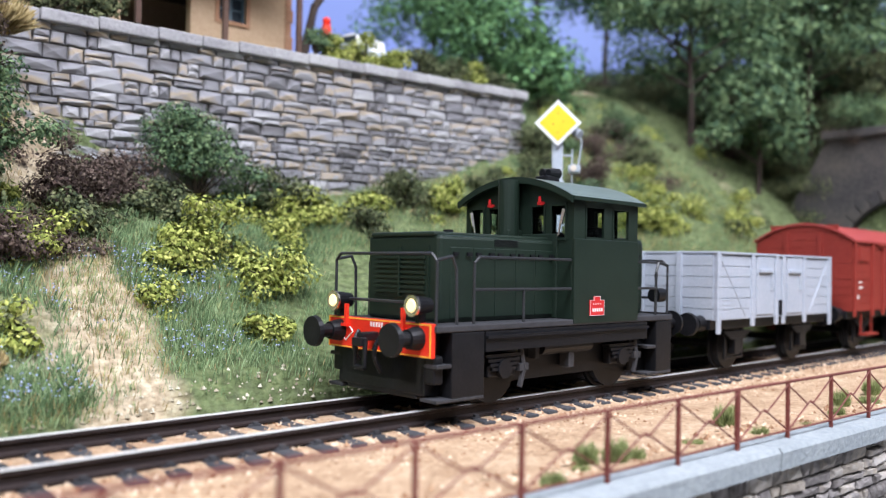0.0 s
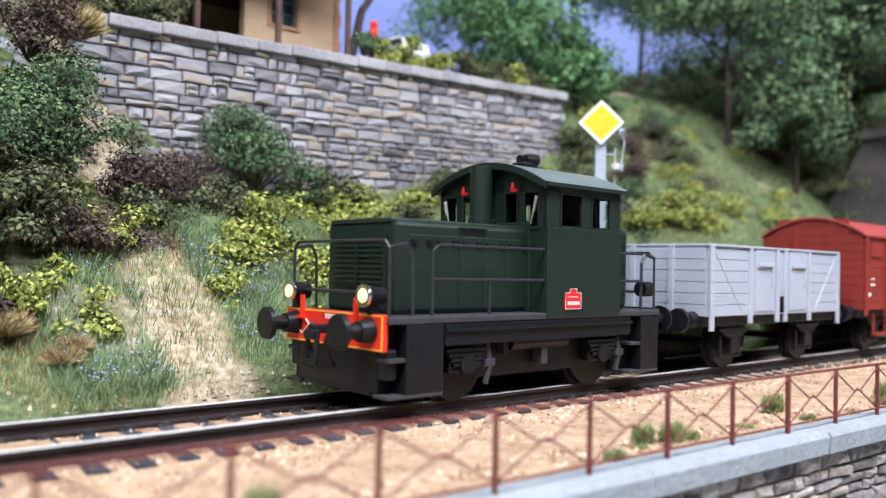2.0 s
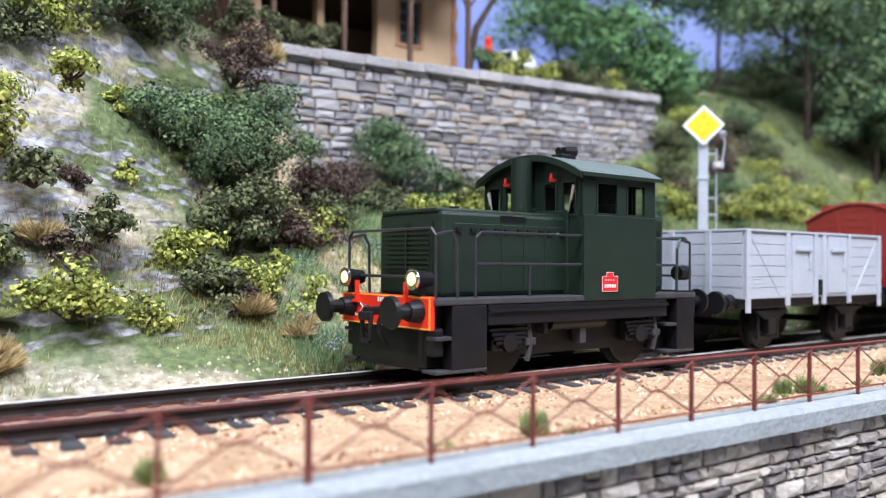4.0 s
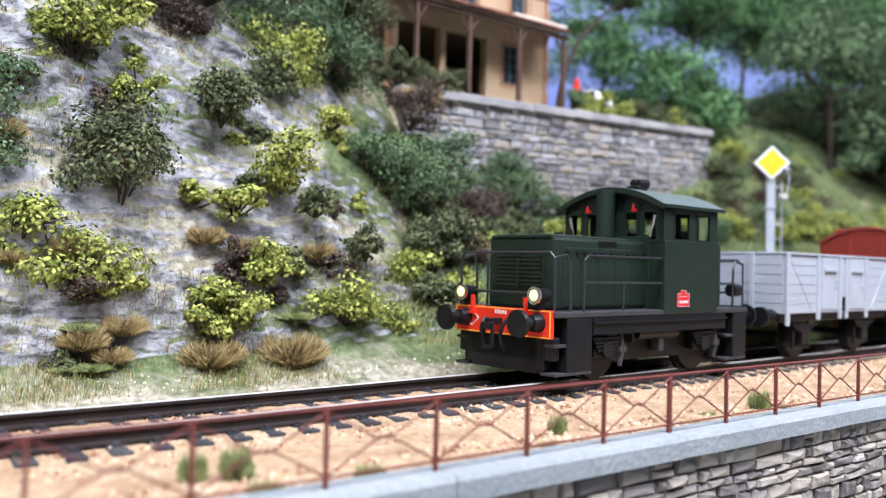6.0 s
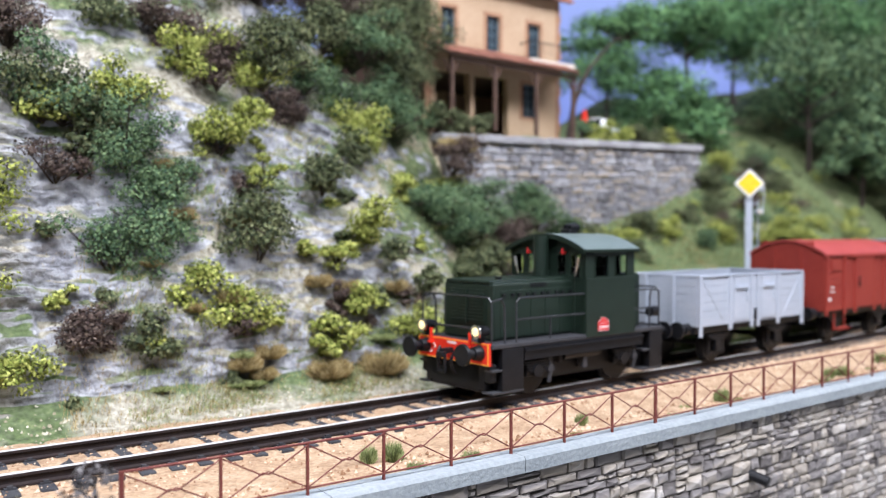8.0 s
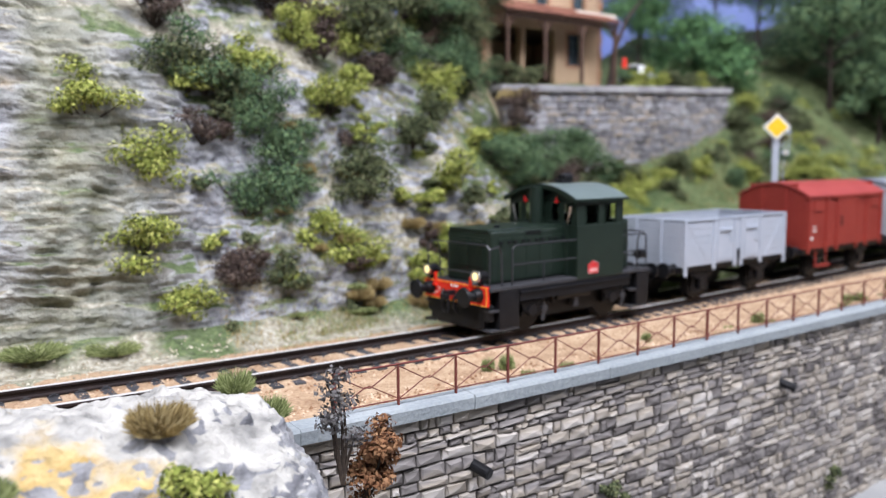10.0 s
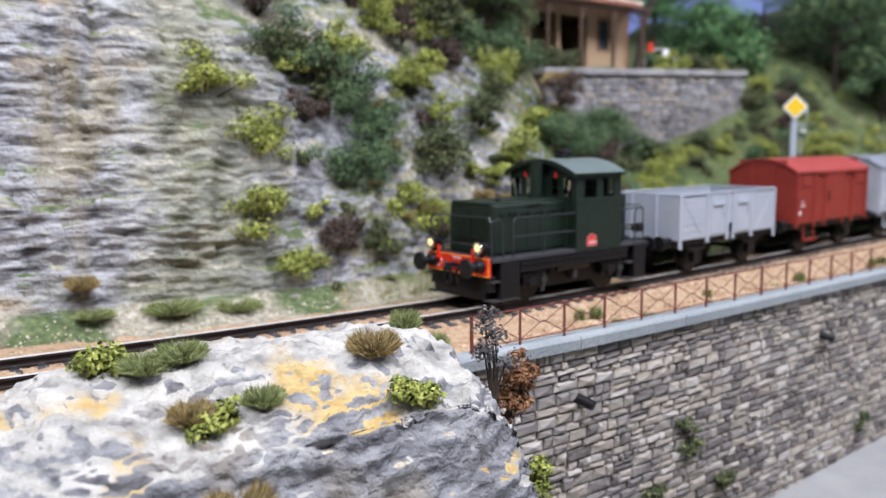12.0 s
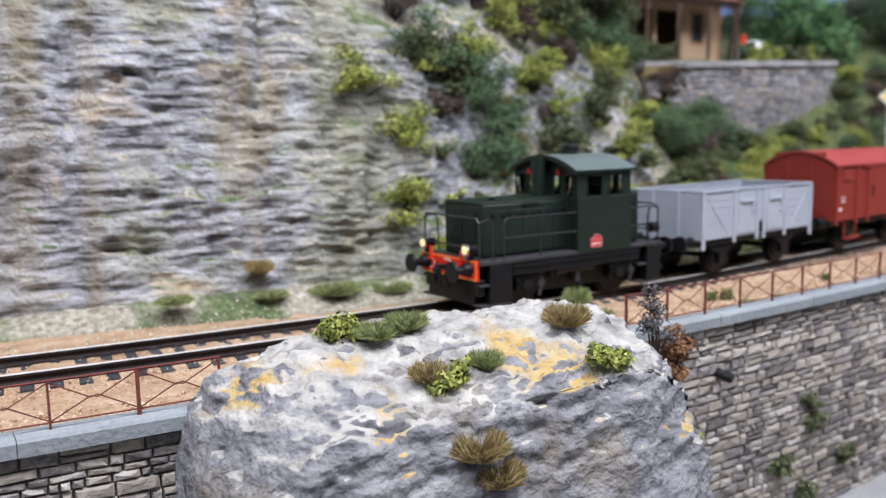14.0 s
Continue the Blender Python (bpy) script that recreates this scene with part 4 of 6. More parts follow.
    for x, way in ((1.2, 1), (66.6, -1)):
        part("end_rail", tube([(x, -13.0, 13.7), (x, -13.0, 23.6), (x, -11.8, 24.8), (x, 11.8, 24.8), (x, 13.0, 23.6), (x, 13.0, 13.7)], 0.26), M_HANDRAIL, loco)
        part("end_rail", tube([(x, -9.4, 17.0), (x, 9.4, 17.0)], 0.26), M_HANDRAIL, loco)
        for s in (-1, 1):
            part("corner_rail", tube([(x, s * 13.0, 23.8), (x + way * 3.2, s * 13.0, 24.4), (x + way * 4.2, s * 13.0, 22.5), (x + way * 4.4, s * 13.0, 13.7)], 0.28), M_HANDRAIL, loco)
    wheels = [(wheelset(loco, x, 5.9), x, 5.9) for x in (17.0, 51.0)]
    return loco, wheels


def running_gear(w, length, axles):
    part("underframe", boxes((0, length, -9.6, 9.6, 9.4, 11.6), (0, length, -12.6, -11.4, 9.6, 12.0), (0, length, 11.4, 12.6, 9.6, 12.0), bevel=0.2), M_BLACK, w)
    for x in (0.0, length):
        way = -1 if x == 0 else 1
        buffers(w, x, 11.0, way)
        part("coupling", boxes((*sorted((x, x + way * 5.5)), -1.2, 1.2, 7.6, 9.0), (*sorted((x + way * 4.2, x + way * 5.5)), -4, 4, 7.2, 9.4)), M_BLACK, w)
    wheels = []
    for x in axles:
        wheels.append((wheelset(w, x, 5.4), x, 5.4))
        for s in (-1, 1):
            bm = boxes((x - 1.6, x + 1.6, *sorted((s * 10.6, s * 12.4)), 3.6, 7.2), (x - 4.6, x - 3.6, *sorted((s * 10.8, s * 11.4)), 2.6, 10), (x + 3.6, x + 4.6, *sorted((s * 10.8, s * 11.4)), 2.6, 10), (x - 4.6, x + 4.6, *sorted((s * 10.8, s * 11.4)), 2.4, 3.0), bevel=0.12)
            for k in range(4):
                box(bm, x - 6.5 + k, x + 6.5 - k, *sorted((s * 11.0, s * 12.4)), 8.9 - k * 0.5 - 0.4, 8.9 - k * 0.5)
            part("axle_guard", bm, M_BLACK, w)
    return wheels


def open_wagon():
    w = thing("open_wagon", "pale grey planked open goods wagon coupled behind the locomotive", "wagon")
    L, zb, zt = 63.7, 11.8, 26.8
    wheels = running_gear(w, L, (13.8, 49.9))
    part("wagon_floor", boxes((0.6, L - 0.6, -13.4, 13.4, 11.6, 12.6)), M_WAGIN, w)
    h = (zt - zb - 0.4) / 6
    for side in (-1, 1):
        body = part("side_wall", boxes((0.4, L - 0.4, *sorted((side * 13.2, side * 13.8)), zb, zt)), M_WAGON, w)
        for k in range(6):
            part("plank", boxes((0.6, L - 0.6, *sorted((side * 13.7, side * 14.05)), zb + k * h + 0.12, zb + (k + 1) * h - 0.02), bevel=0.06), M_WAGON, body)
        for x in (0.0, 16.4, 29.1, 33.0, 45.7, 62.1):
            part("rib", boxes((x, x + 1.6, *sorted((side * 13.9, side * 14.5)), zb - (3.0 if x in (0.0, 62.1) else 1.8), zt + 0.1), bevel=0.15), M_WAGON, body)
        for x0, x1 in ((1.6, 13.8), (62.1, 49.9)):
            part("brace", tube([(x0, side * 14.0, zt - 0.6), (x1, side * 14.0, zb + 0.8)], 0.22, 5), M_WAGON, body)
        for x0 in (18.2, 34.8):
            part("door_flap", boxes((x0 + 2, x0 + 9.0, *sorted((side * 14.0, side * 14.9)), 22.7, 23.5), (x0 + 1.0, x0 + 10.2, *sorted((side * 14.0, side * 14.3)), 12.6, 26.6), bevel=0.1), M_WAGON, body)
            part("door_latch", boxes((x0 + 8.2, x0 + 8.7, *sorted((side * 14.3, side * 14.8)), 18.5, 22.5)), M_MAST, body)
        for bar in ((3.0, 5.6, 16.2, 16.6), (3.0, 6.4, 15.2, 15.6), (3.4, 5.6, 14.2, 14.6)):
            part("label_bar", boxes((*bar[:2], *sorted((side * 14.05, side * 14.12)), *bar[2:])), M_MAST, body)
        part("stake_pocket", boxes((31.4, 32.4, *sorted((side * 14.0, side * 14.6)), 12.2, 16.0)), M_BLACK, body)
        part("top_edge", boxes((0, L, *sorted((side * 13.0, side * 14.5)), zt, zt + 0.5), bevel=0.1), M_WAGON, body)
    for x, way in ((0.2, -1), (L - 0.8, 1)):
        end = part("end_wall", boxes((x, x + 0.6, -13.2, 13.2, zb, zt + 0.4)), M_WAGON, w)
        xf = x if way < 0 else x + 0.6
        for k in range(6):
            part("plank", boxes((*sorted((xf, xf + way * 0.3)), -13.2, 13.2, zb + k * h + 0.12, zb + (k + 1) * h - 0.02), bevel=0.06), M_WAGON, end)
        for y in (-5, 5):
            part("rib", boxes((*sorted((xf, xf + way * 0.9)), y - 0.6, y + 0.6, zb - 1, zt + 0.2)), M_WAGON, end)
        part("top_edge", boxes((x - 0.3, x + 0.9, -14.3, 14.3, zt + 0.02, zt + 0.55), bevel=0.1), M_WAGON, end)
    return w, wheels


def covered_van(label, paint, roof):
    w = thing("covered_van", label, "wagon")
    L, zb, zt, half = 66.0, 11.8, 32.6, 14.0
    wheels = running_gear(w, L, (14, 52))
    out = [(-half, zb), (half, zb)] + arc_top(half, zt, 37.4, 12)[::-1]
    body = part("body", prism(out, 0.6, L - 0.6), paint, w)
    h = (zt - zb) / 9
    for side in (-1, 1):
        for k in range(9):
            part("plank", boxes((1.0, L - 1.0, *sorted((side * 13.9, side * 14.25)), zb + k * h + 0.12, zb + (k + 1) * h - 0.02)), paint, body)
        for x in (0.6, 15, 24, 41, 50, 64):
            part("rib", boxes((x, x + 1.4, *sorted((side * 14.1, side * 14.9)), zb - 1.5, zt), bevel=0.12), paint, body)
        door = part("sliding_door", boxes((25.6, 40.6, *sorted((side * 14.3, side * 14.9)), zb + 0.4, zt - 1), bevel=0.15), paint, body)
        part("door_rail", boxes((20, 60, *sorted((side * 14.6, side * 15.2)), zt - 1.2, zt - 0.5)), paint, door)
        part("door_handle", boxes((27, 27.6, *sorted((side * 14.9, side * 15.3)), 20, 24)), M_BLACK, door)
        for x in (5, 54):
            part("vent_hatch", boxes((x, x + 7.5, *sorted((side * 14.1, side * 14.7)), zt - 6, zt - 2), bevel=0.15), paint, body)
        for bar in ((2.4, 5.2, 15.5, 16.6), (5, 8, 18.6, 19.1), (5, 7.6, 20.2, 20.6)):
            part("label_bar", boxes((*bar[:2], *sorted((side * 14.25, side * 14.32)), *bar[2:])), M_WHITE, body)
        part("solebar_step", boxes((9, 19, *sorted((side * 13, side * 15)), 4.6, 5.2), (9.5, 10, *sorted((side * 13, side * 13.5)), 5, 11), (18, 18.5, *sorted((side * 13, side * 13.5)), 5, 11)), paint, w)
    for xf, way in ((0.6, -1), (L - 0.6, 1)):
        for k in range(11):
            z0 = zb + k * h
            hw = half if z0 + h < zt + 0.5 else half * 0.72
            part("plank", boxes((*sorted((xf, xf + way * 0.3)), -hw, hw, z0 + 0.12, z0 + h - 0.02)), paint, body)
        for y in (-5, 5):
            part("rib", boxes((*sorted((xf, xf + way * 0.9)), y - 0.6, y + 0.6, zb - 1, 35)), paint, body)
    ro = arc_top(half + 1.0, zt + 0.1, 37.9, 14)
    part("van_roof", prism(ro + [(y, z - 0.6) for y, z in ro[::-1]], -0.4, L + 0.4), roof, w, "smooth curved van roof")
    return w, wheels


# ---- plants ----
def leaf_cloud(rng, blobs, count, size, flat=0.7):
    verts, faces = [], []
    for _ in range(count):
        cx, cy, cz, r = blobs[rng.randrange(len(blobs))]
        a, u = rng.uniform(0, 6.283), rng.uniform(-0.75, 1)
        q = math.sqrt(max(0, 1 - u * u))
        d = r * (0.42 + 0.8 * rng.random() ** 0.8)
        x, y, z = cx + d * q * math.cos(a), cy + d * q * math.sin(a), cz + d * u * flat
        n = Vector((q * math.cos(a) + rng.uniform(-0.7, 0.7), q * math.sin(a) + rng.uniform(-0.7, 0.7), u + 0.35 + rng.uniform(-0.5, 0.5))).normalized()
        t = n.orthogonal().normalized()
        b = n.cross(t)
        w = rng.uniform(0, 6.283)
        t, b = t * math.cos(w) + b * math.sin(w), b * math.cos(w) - t * math.sin(w)
        s = size * rng.uniform(0.6, 1.4)
        k = len(verts)
        p = Vector((x, y, z))
        verts += [tuple(p - t * s), tuple(p + b * s * 0.6), tuple(p + t * s + n * s * 0.3), tuple(p - b * s * 0.6)]
        faces.append((k, k + 1, k + 2, k + 3))
    return verts, faces


def twig_frame(rng, blobs, foot, r=0.35):
    bm = bmesh.new()
    for cx, cy, cz, br in blobs:
        mid = Vector(foot).lerp(Vector((cx, cy, cz)), 0.5) + Vector((rng.uniform(-1, 1), rng.uniform(-1, 1), 0)) * br * 0.2
        cyl(bm, foot, mid, r, 5, r * 0.8)
        cyl(bm, mid, (cx, cy, cz), r * 0.8, 5, r * 0.5)
        for _ in range(3):
            a = rng.uniform(0, 6.28)
            cyl(bm, (cx, cy, cz), (cx + br * 0.8 * math.cos(a), cy + br * 0.8 * math.sin(a), cz + br * rng.uniform(0, 0.7)), r * 0.45, 4, r * 0.2)
    return bm


WORDS = {"Y": "yellow-green leafy shrub growing on the slope", "G": "green fine-leaved bush on the hillside", "D": "dark olive bush with small leaves on the rock", "B": "brown dry heath bush on the slope", "W": "grey dry twiggy shrub beside the parapet", "R": "rust-coloured dry shrub on the rock"}


def bush(x, y, z, r, kind, seed):
    rng = random.Random(seed)
    r *= 1.14
    ob = thing("bush", WORDS[kind], "bush", x, y, z - r * 0.5, group="bushes on the hillside")
    n = 7 + int(r / 1.8)
    blobs = [(rng.gauss(0, 0.42) * r, rng.gauss(0, 0.3) * r, r * 0.5 + rng.gauss(0, 0.36) * r, r * rng.uniform(0.32, 0.56)) for _ in range(n)]
    fine = kind in "GB"
    v, f = leaf_cloud(rng, blobs, int((26 if fine else 22) * r * r) + 300, 0.5 if fine else 0.62)
    raw("leaves", v, f, LEAF[kind], ob)
    part("stem", twig_frame(rng, blobs, (0, r * 0.3, -r * 0.3)), M_TWIG, ob)
    return ob


def blades(verts, faces, rng, x, y, z, r, height, count, lean=0.5, width=0.1):
    for _ in range(count):
        a, d = rng.uniform(0, 6.283), r * math.sqrt(rng.random())
        px, py = x + d * math.cos(a), y + d * math.sin(a)
        h = height * rng.uniform(0.5, 1.15)
        tx, ty = px + lean * h * math.cos(a) * rng.uniform(0.2, 1) + rng.gauss(0, 0.15) * h, py + lean * h * math.sin(a) * rng.uniform(0.2, 1) + rng.gauss(0, 0.15) * h
        w = rng.uniform(0, 3.14)
        wx, wy = width * math.cos(w), width * math.sin(w)
        k = len(verts)
        verts += [(px - wx, py - wy, z - 0.3), (px + wx, py + wy, z - 0.3), ((px + tx) / 2 + wx * 0.8, (py + ty) / 2 + wy * 0.8, z + h * 0.6), (tx, ty, z + h)]
        faces += [(k, k + 1, k + 2), (k, k + 2, k + 3)]


def tuft(x, y, z, r, kind, seed, height=None):
    rng = random.Random(seed)
    v, f = [], []
    tall = height or r * (0.5 if kind == "S" else 1.05)
    for _ in range(int(420 + 260 * r)):
        a, d = rng.uniform(0, 6.283), r * 0.62 * math.sqrt(rng.random())
        rise = math.sqrt(rng.uniform(0.12, 1.0))
        out = math.sqrt(1 - rise * rise) * r * 0.75
        h = tall * rise * rng.uniform(0.45, 1.1)
        b = a + rng.gauss(0, 0.7)
        px, py = d * math.cos(a), d * math.sin(a)
        tx, ty = px + out * math.cos(b) + rng.gauss(0, 0.08) * r, py + out * math.sin(b) + rng.gauss(0, 0.08) * r
        w = rng.uniform(0, 3.14)
        wx, wy = 0.045 * math.cos(w), 0.045 * math.sin(w)
        k = len(v)
        v += [(px - wx, py - wy, -0.3), (px + wx, py + wy, -0.3), ((px * 1.1 + tx) / 2.1 + wx, (py * 1.1 + ty) / 2.1 + wy, h * 0.62), (tx, ty, h)]
        f += [(k, k + 1, k + 2), (k, k + 2, k + 3)]
    ob = raw("grass_tuft", v, f, LEAF[kind])
    ob.location = (x * MM, y * MM, z * MM)
    tagged(ob, "straw-coloured dry grass tuft" if kind == "T" else "short green grass tuft", "grass", "grass tufts")


CLIFF_UPPER = [(-114, 192, 89, 8.3, "Y"), (-130, 191, 84, 7.3, "Y"), (-85, 189, 78, 8.5, "Y"), (-75, 191, 86, 6.1, "Y"), (-72, 185, 65, 4.2, "Y"), (-113, 186, 71, 12.9, "G"), (-105, 183, 59, 12.0, "G"), (-122, 178, 44, 9.2, "G"), (-112, 179, 49, 10.9, "G"), (-77, 179, 47, 12.3, "D"), (-51, 185, 66, 7.9, "D"), (-82, 196, 99, 7.1, "B"), (-61, 199, 108, 9.3, "D"), (-134, 185, 66, 6.3, "B"), (-21, 185, 65, 4.7, "Y")]
CLIFF_LOWER = [(-37, 180, 51, 8.9, "Y"), (-92, 171, 24, 10.9, "Y"), (-101, 173, 30, 7.7, "Y"), (-81, 170, 20, 5.6, "Y"), (-114, 169, 18, 7.5, "D"), (-57, 169, 17, 7.5, "Y"), (-25, 169, 17, 8.0, "Y"), (-47, 172, 26, 6.8, "Y"), (-52, 176, 40, 5.1, "Y"), (-30, 176, 41, 4.5, "D"), (-43, 165, 5, 7.6, "T"), (-63, 165, 5, 6.5, "T"), (-131, 170, 20, 8.9, "B"), (-18, 173, 31, 5.5, "D")]
CLIFF_RIGHT = [(18, 202, 57, 14.5, "G"), (3, 202, 59, 10.5, "G"), (32, 206, 55, 10.0, "G"), (-26, 220, 95, 12.4, "G"), (0, 222, 98, 12.0, "G"), (-37, 224, 102, 10.3, "G"), (-6, 237, 124, 13.6, "D"), (20, 187, 39, 8.2, "D")]
CLIFF_LEFT = [(-168, 188, 76, 9.2, "Y"), (-152, 182, 58, 9.2, "Y"), (-160, 174, 33, 8.9, "Y"), (-149, 168, 14, 8.0, "Y"), (-135, 191, 85, 7.6, "Y"), (-116, 193, 89, 6.7, "Y"), (-195, 166, 6, 8.4, "S"), (-220, 169, 14, 4.5, "T"), (-174, 165, 4, 7.7, "S"), (-218, 166, 6, 5.4, "S"), (-249, 167, 8, 5.3, "S")]
SLOPE = [(90, 242, 62, 10.7, "G"), (95, 238, 53, 11.1, "G"), (107, 234, 47, 7.4, "G"), (80, 203, 31, 8.6, "Y"), (89, 189, 24, 7.8, "Y"), (58, 224, 45, 9.5, "B"), (52, 214, 40, 8.0, "B"), (72, 218, 39, 7.5, "D"), (31, 190, 30, 7.5, "B"), (24, 206, 44, 8.0, "D"), (80, 171, 11, 5.7, "Y"), (124, 225, 40, 8.6, "Y"), (116, 229, 43, 7.8, "D"), (164, 234, 48, 9.7, "D"), (146, 227, 42, 7.3, "Y"), (64, 228, 43, 12.1, "B"), (42, 197, 27, 8.1, "B"), (294, 234, 58, 8.8, "Y"), (304, 214, 46, 10.0, "Y"), (324, 207, 42, 10.3, "Y")]


def planting():
    seed = 100
    for row in (CLIFF_UPPER, CLIFF_LOWER, CLIFF_RIGHT, CLIFF_LEFT, SLOPE):
        for x, y, z, r, kind in row:
            seed += 1
            x, y, z = settle(x, y, z)
            if kind in "TS":
                tuft(x, y - 2, z - r * 0.5, r, kind, seed)
            else:
                bush(x, y - 2, z, r, kind, seed)


loco, loco_wheels = locomotive()
wagon, wagon_wheels = open_wagon()
red_van, red_wheels = covered_van("brick-red planked covered goods van in the train", M_VAN, M_VANROOF)
grey_van, grey_wheels = covered_van("pale grey planked covered goods van at the train's rear", M_WAGON, M_GREYROOF)
railway_track()
railing()
planting()
ballast_chips()


# ---- house, signal, trees, outcrop and the smaller things ----
def house():
    h = thing("house", "ochre rendered two-storey country house with a tiled porch", "house", 1, 4, 5.5)
    x0, x1, yf, yb, z0, z1 = 50.0, 141.0, 266.0, 326.0, 95.0, 172.0
    cols = [(58.5, 67.5), (88.0, 97.0), (117.0, 126.0)]
    # front wall built in strips round its openings
    upper = (137.5, 157.0)
    # first two openings are oversized to give the porch its deep shade
    lower = [(55, 77, 95, 125), (80, 103, 95, 125), (113, 123, 106, 124)]
    xs = sorted({x0, x1, *[c for q in cols for c in q]})
    for a, b in zip(xs, xs[1:]):
        if (a, b) in cols:
            part("wall_panel", boxes((a, b, yf, yf + 4, 128, upper[0]), (a, b, yf, yf + 4, upper[1], z1)), M_RENDER, h)
        else:
            part("wall_panel", boxes((a, b, yf, yf + 4, 128, z1)), M_RENDER, h)
    edges = [x0] + [c for q in lower for c in q[:2]] + [x1]
    for a, b in zip(edges[::2], edges[1::2]):
        part("wall_panel", boxes((a, b, yf, yf + 4, z0, 128)), M_RENDER, h)
    for a, b, lo, hi in lower:
        part("wall_panel", boxes((a, b, yf, yf + 4, hi, 128)) if lo < 100 else boxes((a, b, yf, yf + 4, hi, 128), (a, b, yf, yf + 4, z0, lo)), M_RENDER, h)
    part("side_wall", boxes((x0, x0 + 4, yf + 4, yb, z0, z1)), M_RENDER, h)
    part("side_wall", boxes((x1 - 4, x1, yf + 4, yb, z0, z1)), M_RENDER, h)
    part("back_wall", boxes((x0 + 4, x1 - 4, yb - 4, yb, z0, z1)), M_RENDER, h)
    part("upper_floor", boxes((x0 + 4, x1 - 4, yf + 4, yb - 4, 126, 129)), M_TIMBER, h)
    for a, b in cols:
        lo, hi = upper
        win = part("window", boxes((a, b, yf + 2.2, yf + 2.6, lo, hi)), M_PANE, h)
        part("window_frame", boxes((a, a + 0.9, yf + 1.2, yf + 2.2, lo, hi), (b - 0.9, b, yf + 1.2, yf + 2.2, lo, hi), (a, b, yf + 1.2, yf + 2.2, lo, lo + 0.9), (a, b, yf + 1.2, yf + 2.2, hi - 0.9, hi), ((a + b) / 2 - 0.5, (a + b) / 2 + 0.5, yf + 1.2, yf + 2.2, lo, hi), *[(a, b, yf + 1.4, yf + 2.1, lo + k * 4.8, lo + k * 4.8 + 0.5) for k in (1, 2, 3)]), M_SHUTTER, win)
        part("surround", boxes((a - 1.6, a, yf - 0.5, yf + 0.3, lo - 1.4, hi + 1.6), (b, b + 1.6, yf - 0.5, yf + 0.3, lo - 1.4, hi + 1.6), (a, b, yf - 0.5, yf + 0.3, hi, hi + 1.6), (a, b, yf - 0.7, yf + 0.3, lo - 1.4, lo)), M_QUOIN, win, "brown stone window surround")
    a, b, lo, hi = lower[2]
    win = part("window", boxes((a, b, yf + 2.2, yf + 2.6, lo, hi)), M_PANE, h)
    part("window_frame", boxes((a, a + 0.8, yf + 1.2, yf + 2.2, lo, hi), (b - 0.8, b, yf + 1.2, yf + 2.2, lo, hi), ((a + b) / 2 - 0.5, (a + b) / 2 + 0.5, yf + 1.2, yf + 2.2, lo, hi), *[(a, b, yf + 1.4, yf + 2.1, lo + k * 4.4, lo + k * 4.4 + 0.5) for k in (0, 1, 2, 3, 4)]), M_SHUTTER, win)
    part("surround", boxes((a - 1.4, a, yf - 0.5, yf + 0.3, lo - 1.2, hi + 1.4), (b, b + 1.4, yf - 0.5, yf + 0.3, lo - 1.2, hi + 1.4), (a, b, yf - 0.5, yf + 0.3, hi, hi + 1.4), (a, b, yf - 0.7, yf + 0.3, lo - 1.2, lo)), M_QUOIN, win, "brown stone window surround")
    for x in (x0 - 0.4, x1 - 2.6):
        for k in range(15):
            w = 3.0 if k % 2 else 2.2
            part("quoin", boxes((x, x + w, yf - 0.5, yf + 0.4, z0 + k * 5.0 + 0.2, z0 + k * 5.0 + 4.8)), M_QUOIN, h)
    part("downpipe", tube([(x0 - 2.2, yf - 1.6, z0), (x0 - 2.2, yf - 1.6, z1)], 1.1, 8), M_QUOIN, h, "red-brown downpipe")
    # porch with tiled lean-to roof
    porch = part("porch_beam", boxes((x0 + 1, 137, 248.0, 249.6, 126.2, 128.2), bevel=0.2), M_TIMBER, h)
    for x in (x0 + 2.5, 79.5, 107.5, 134.5):
        part("porch_post", boxes((x - 0.8, x + 0.8, 248.0, 249.6, z0 - 1, 126.2)), M_TIMBER, porch)
        part("porch_brace", tube([(x, 248.8, 119), (x + 5, 248.8, 126)], 0.5, 5), M_TIMBER, porch)
        part("porch_brace", tube([(x, 248.8, 119), (x - 5, 248.8, 126)], 0.5, 5), M_TIMBER, porch)
    part("roof_deck", raw_wedge(x0, 138, 246.5, 266.0, 128.2, 136.6), M_TIMBER, porch)
    tile = finish(half_tile(22.5), M_TILE, "roof_tile")
    pitch = math.degrees(math.atan2(8.4, 19.5))
    for k in range(int((138 - x0) / 2.6)):
        ob = new("roof_tile", tile)
        ob.parent = porch
        ob.matrix_local = pose((x0 + 1.3 + k * 2.6) * MM, 245.8 * MM, 129.0 * MM, pitch, 0, 0)
    annex = part("annex", boxes((18, 47, 268, 300, z0 - 4, 168), bevel=0.3), M_TIMBER, h, "dark timber annex")
    for k in range(10):
        part("annex_board", boxes((18.3 + k * 2.9, 20.9 + k * 2.9, 267.3, 268.1, z0 - 4, 166)), M_TIMBER, annex)
    part("annex_roof", boxes((15, 48, 262, 303, 168, 170), bevel=0.3), M_TILE, annex)
    # balcony
    bal = part("balcony", boxes((111, 143.5, 256.0, 266.2, 133.8, 136.0), bevel=0.25), M_CREAM, h, "cream balcony slab")
    part("balcony_rail", tube([(111.5, 266, 145), (111.5, 256.6, 145), (143, 256.6, 145), (143, 266, 145)], 0.35, 5), M_BLACK, bal)
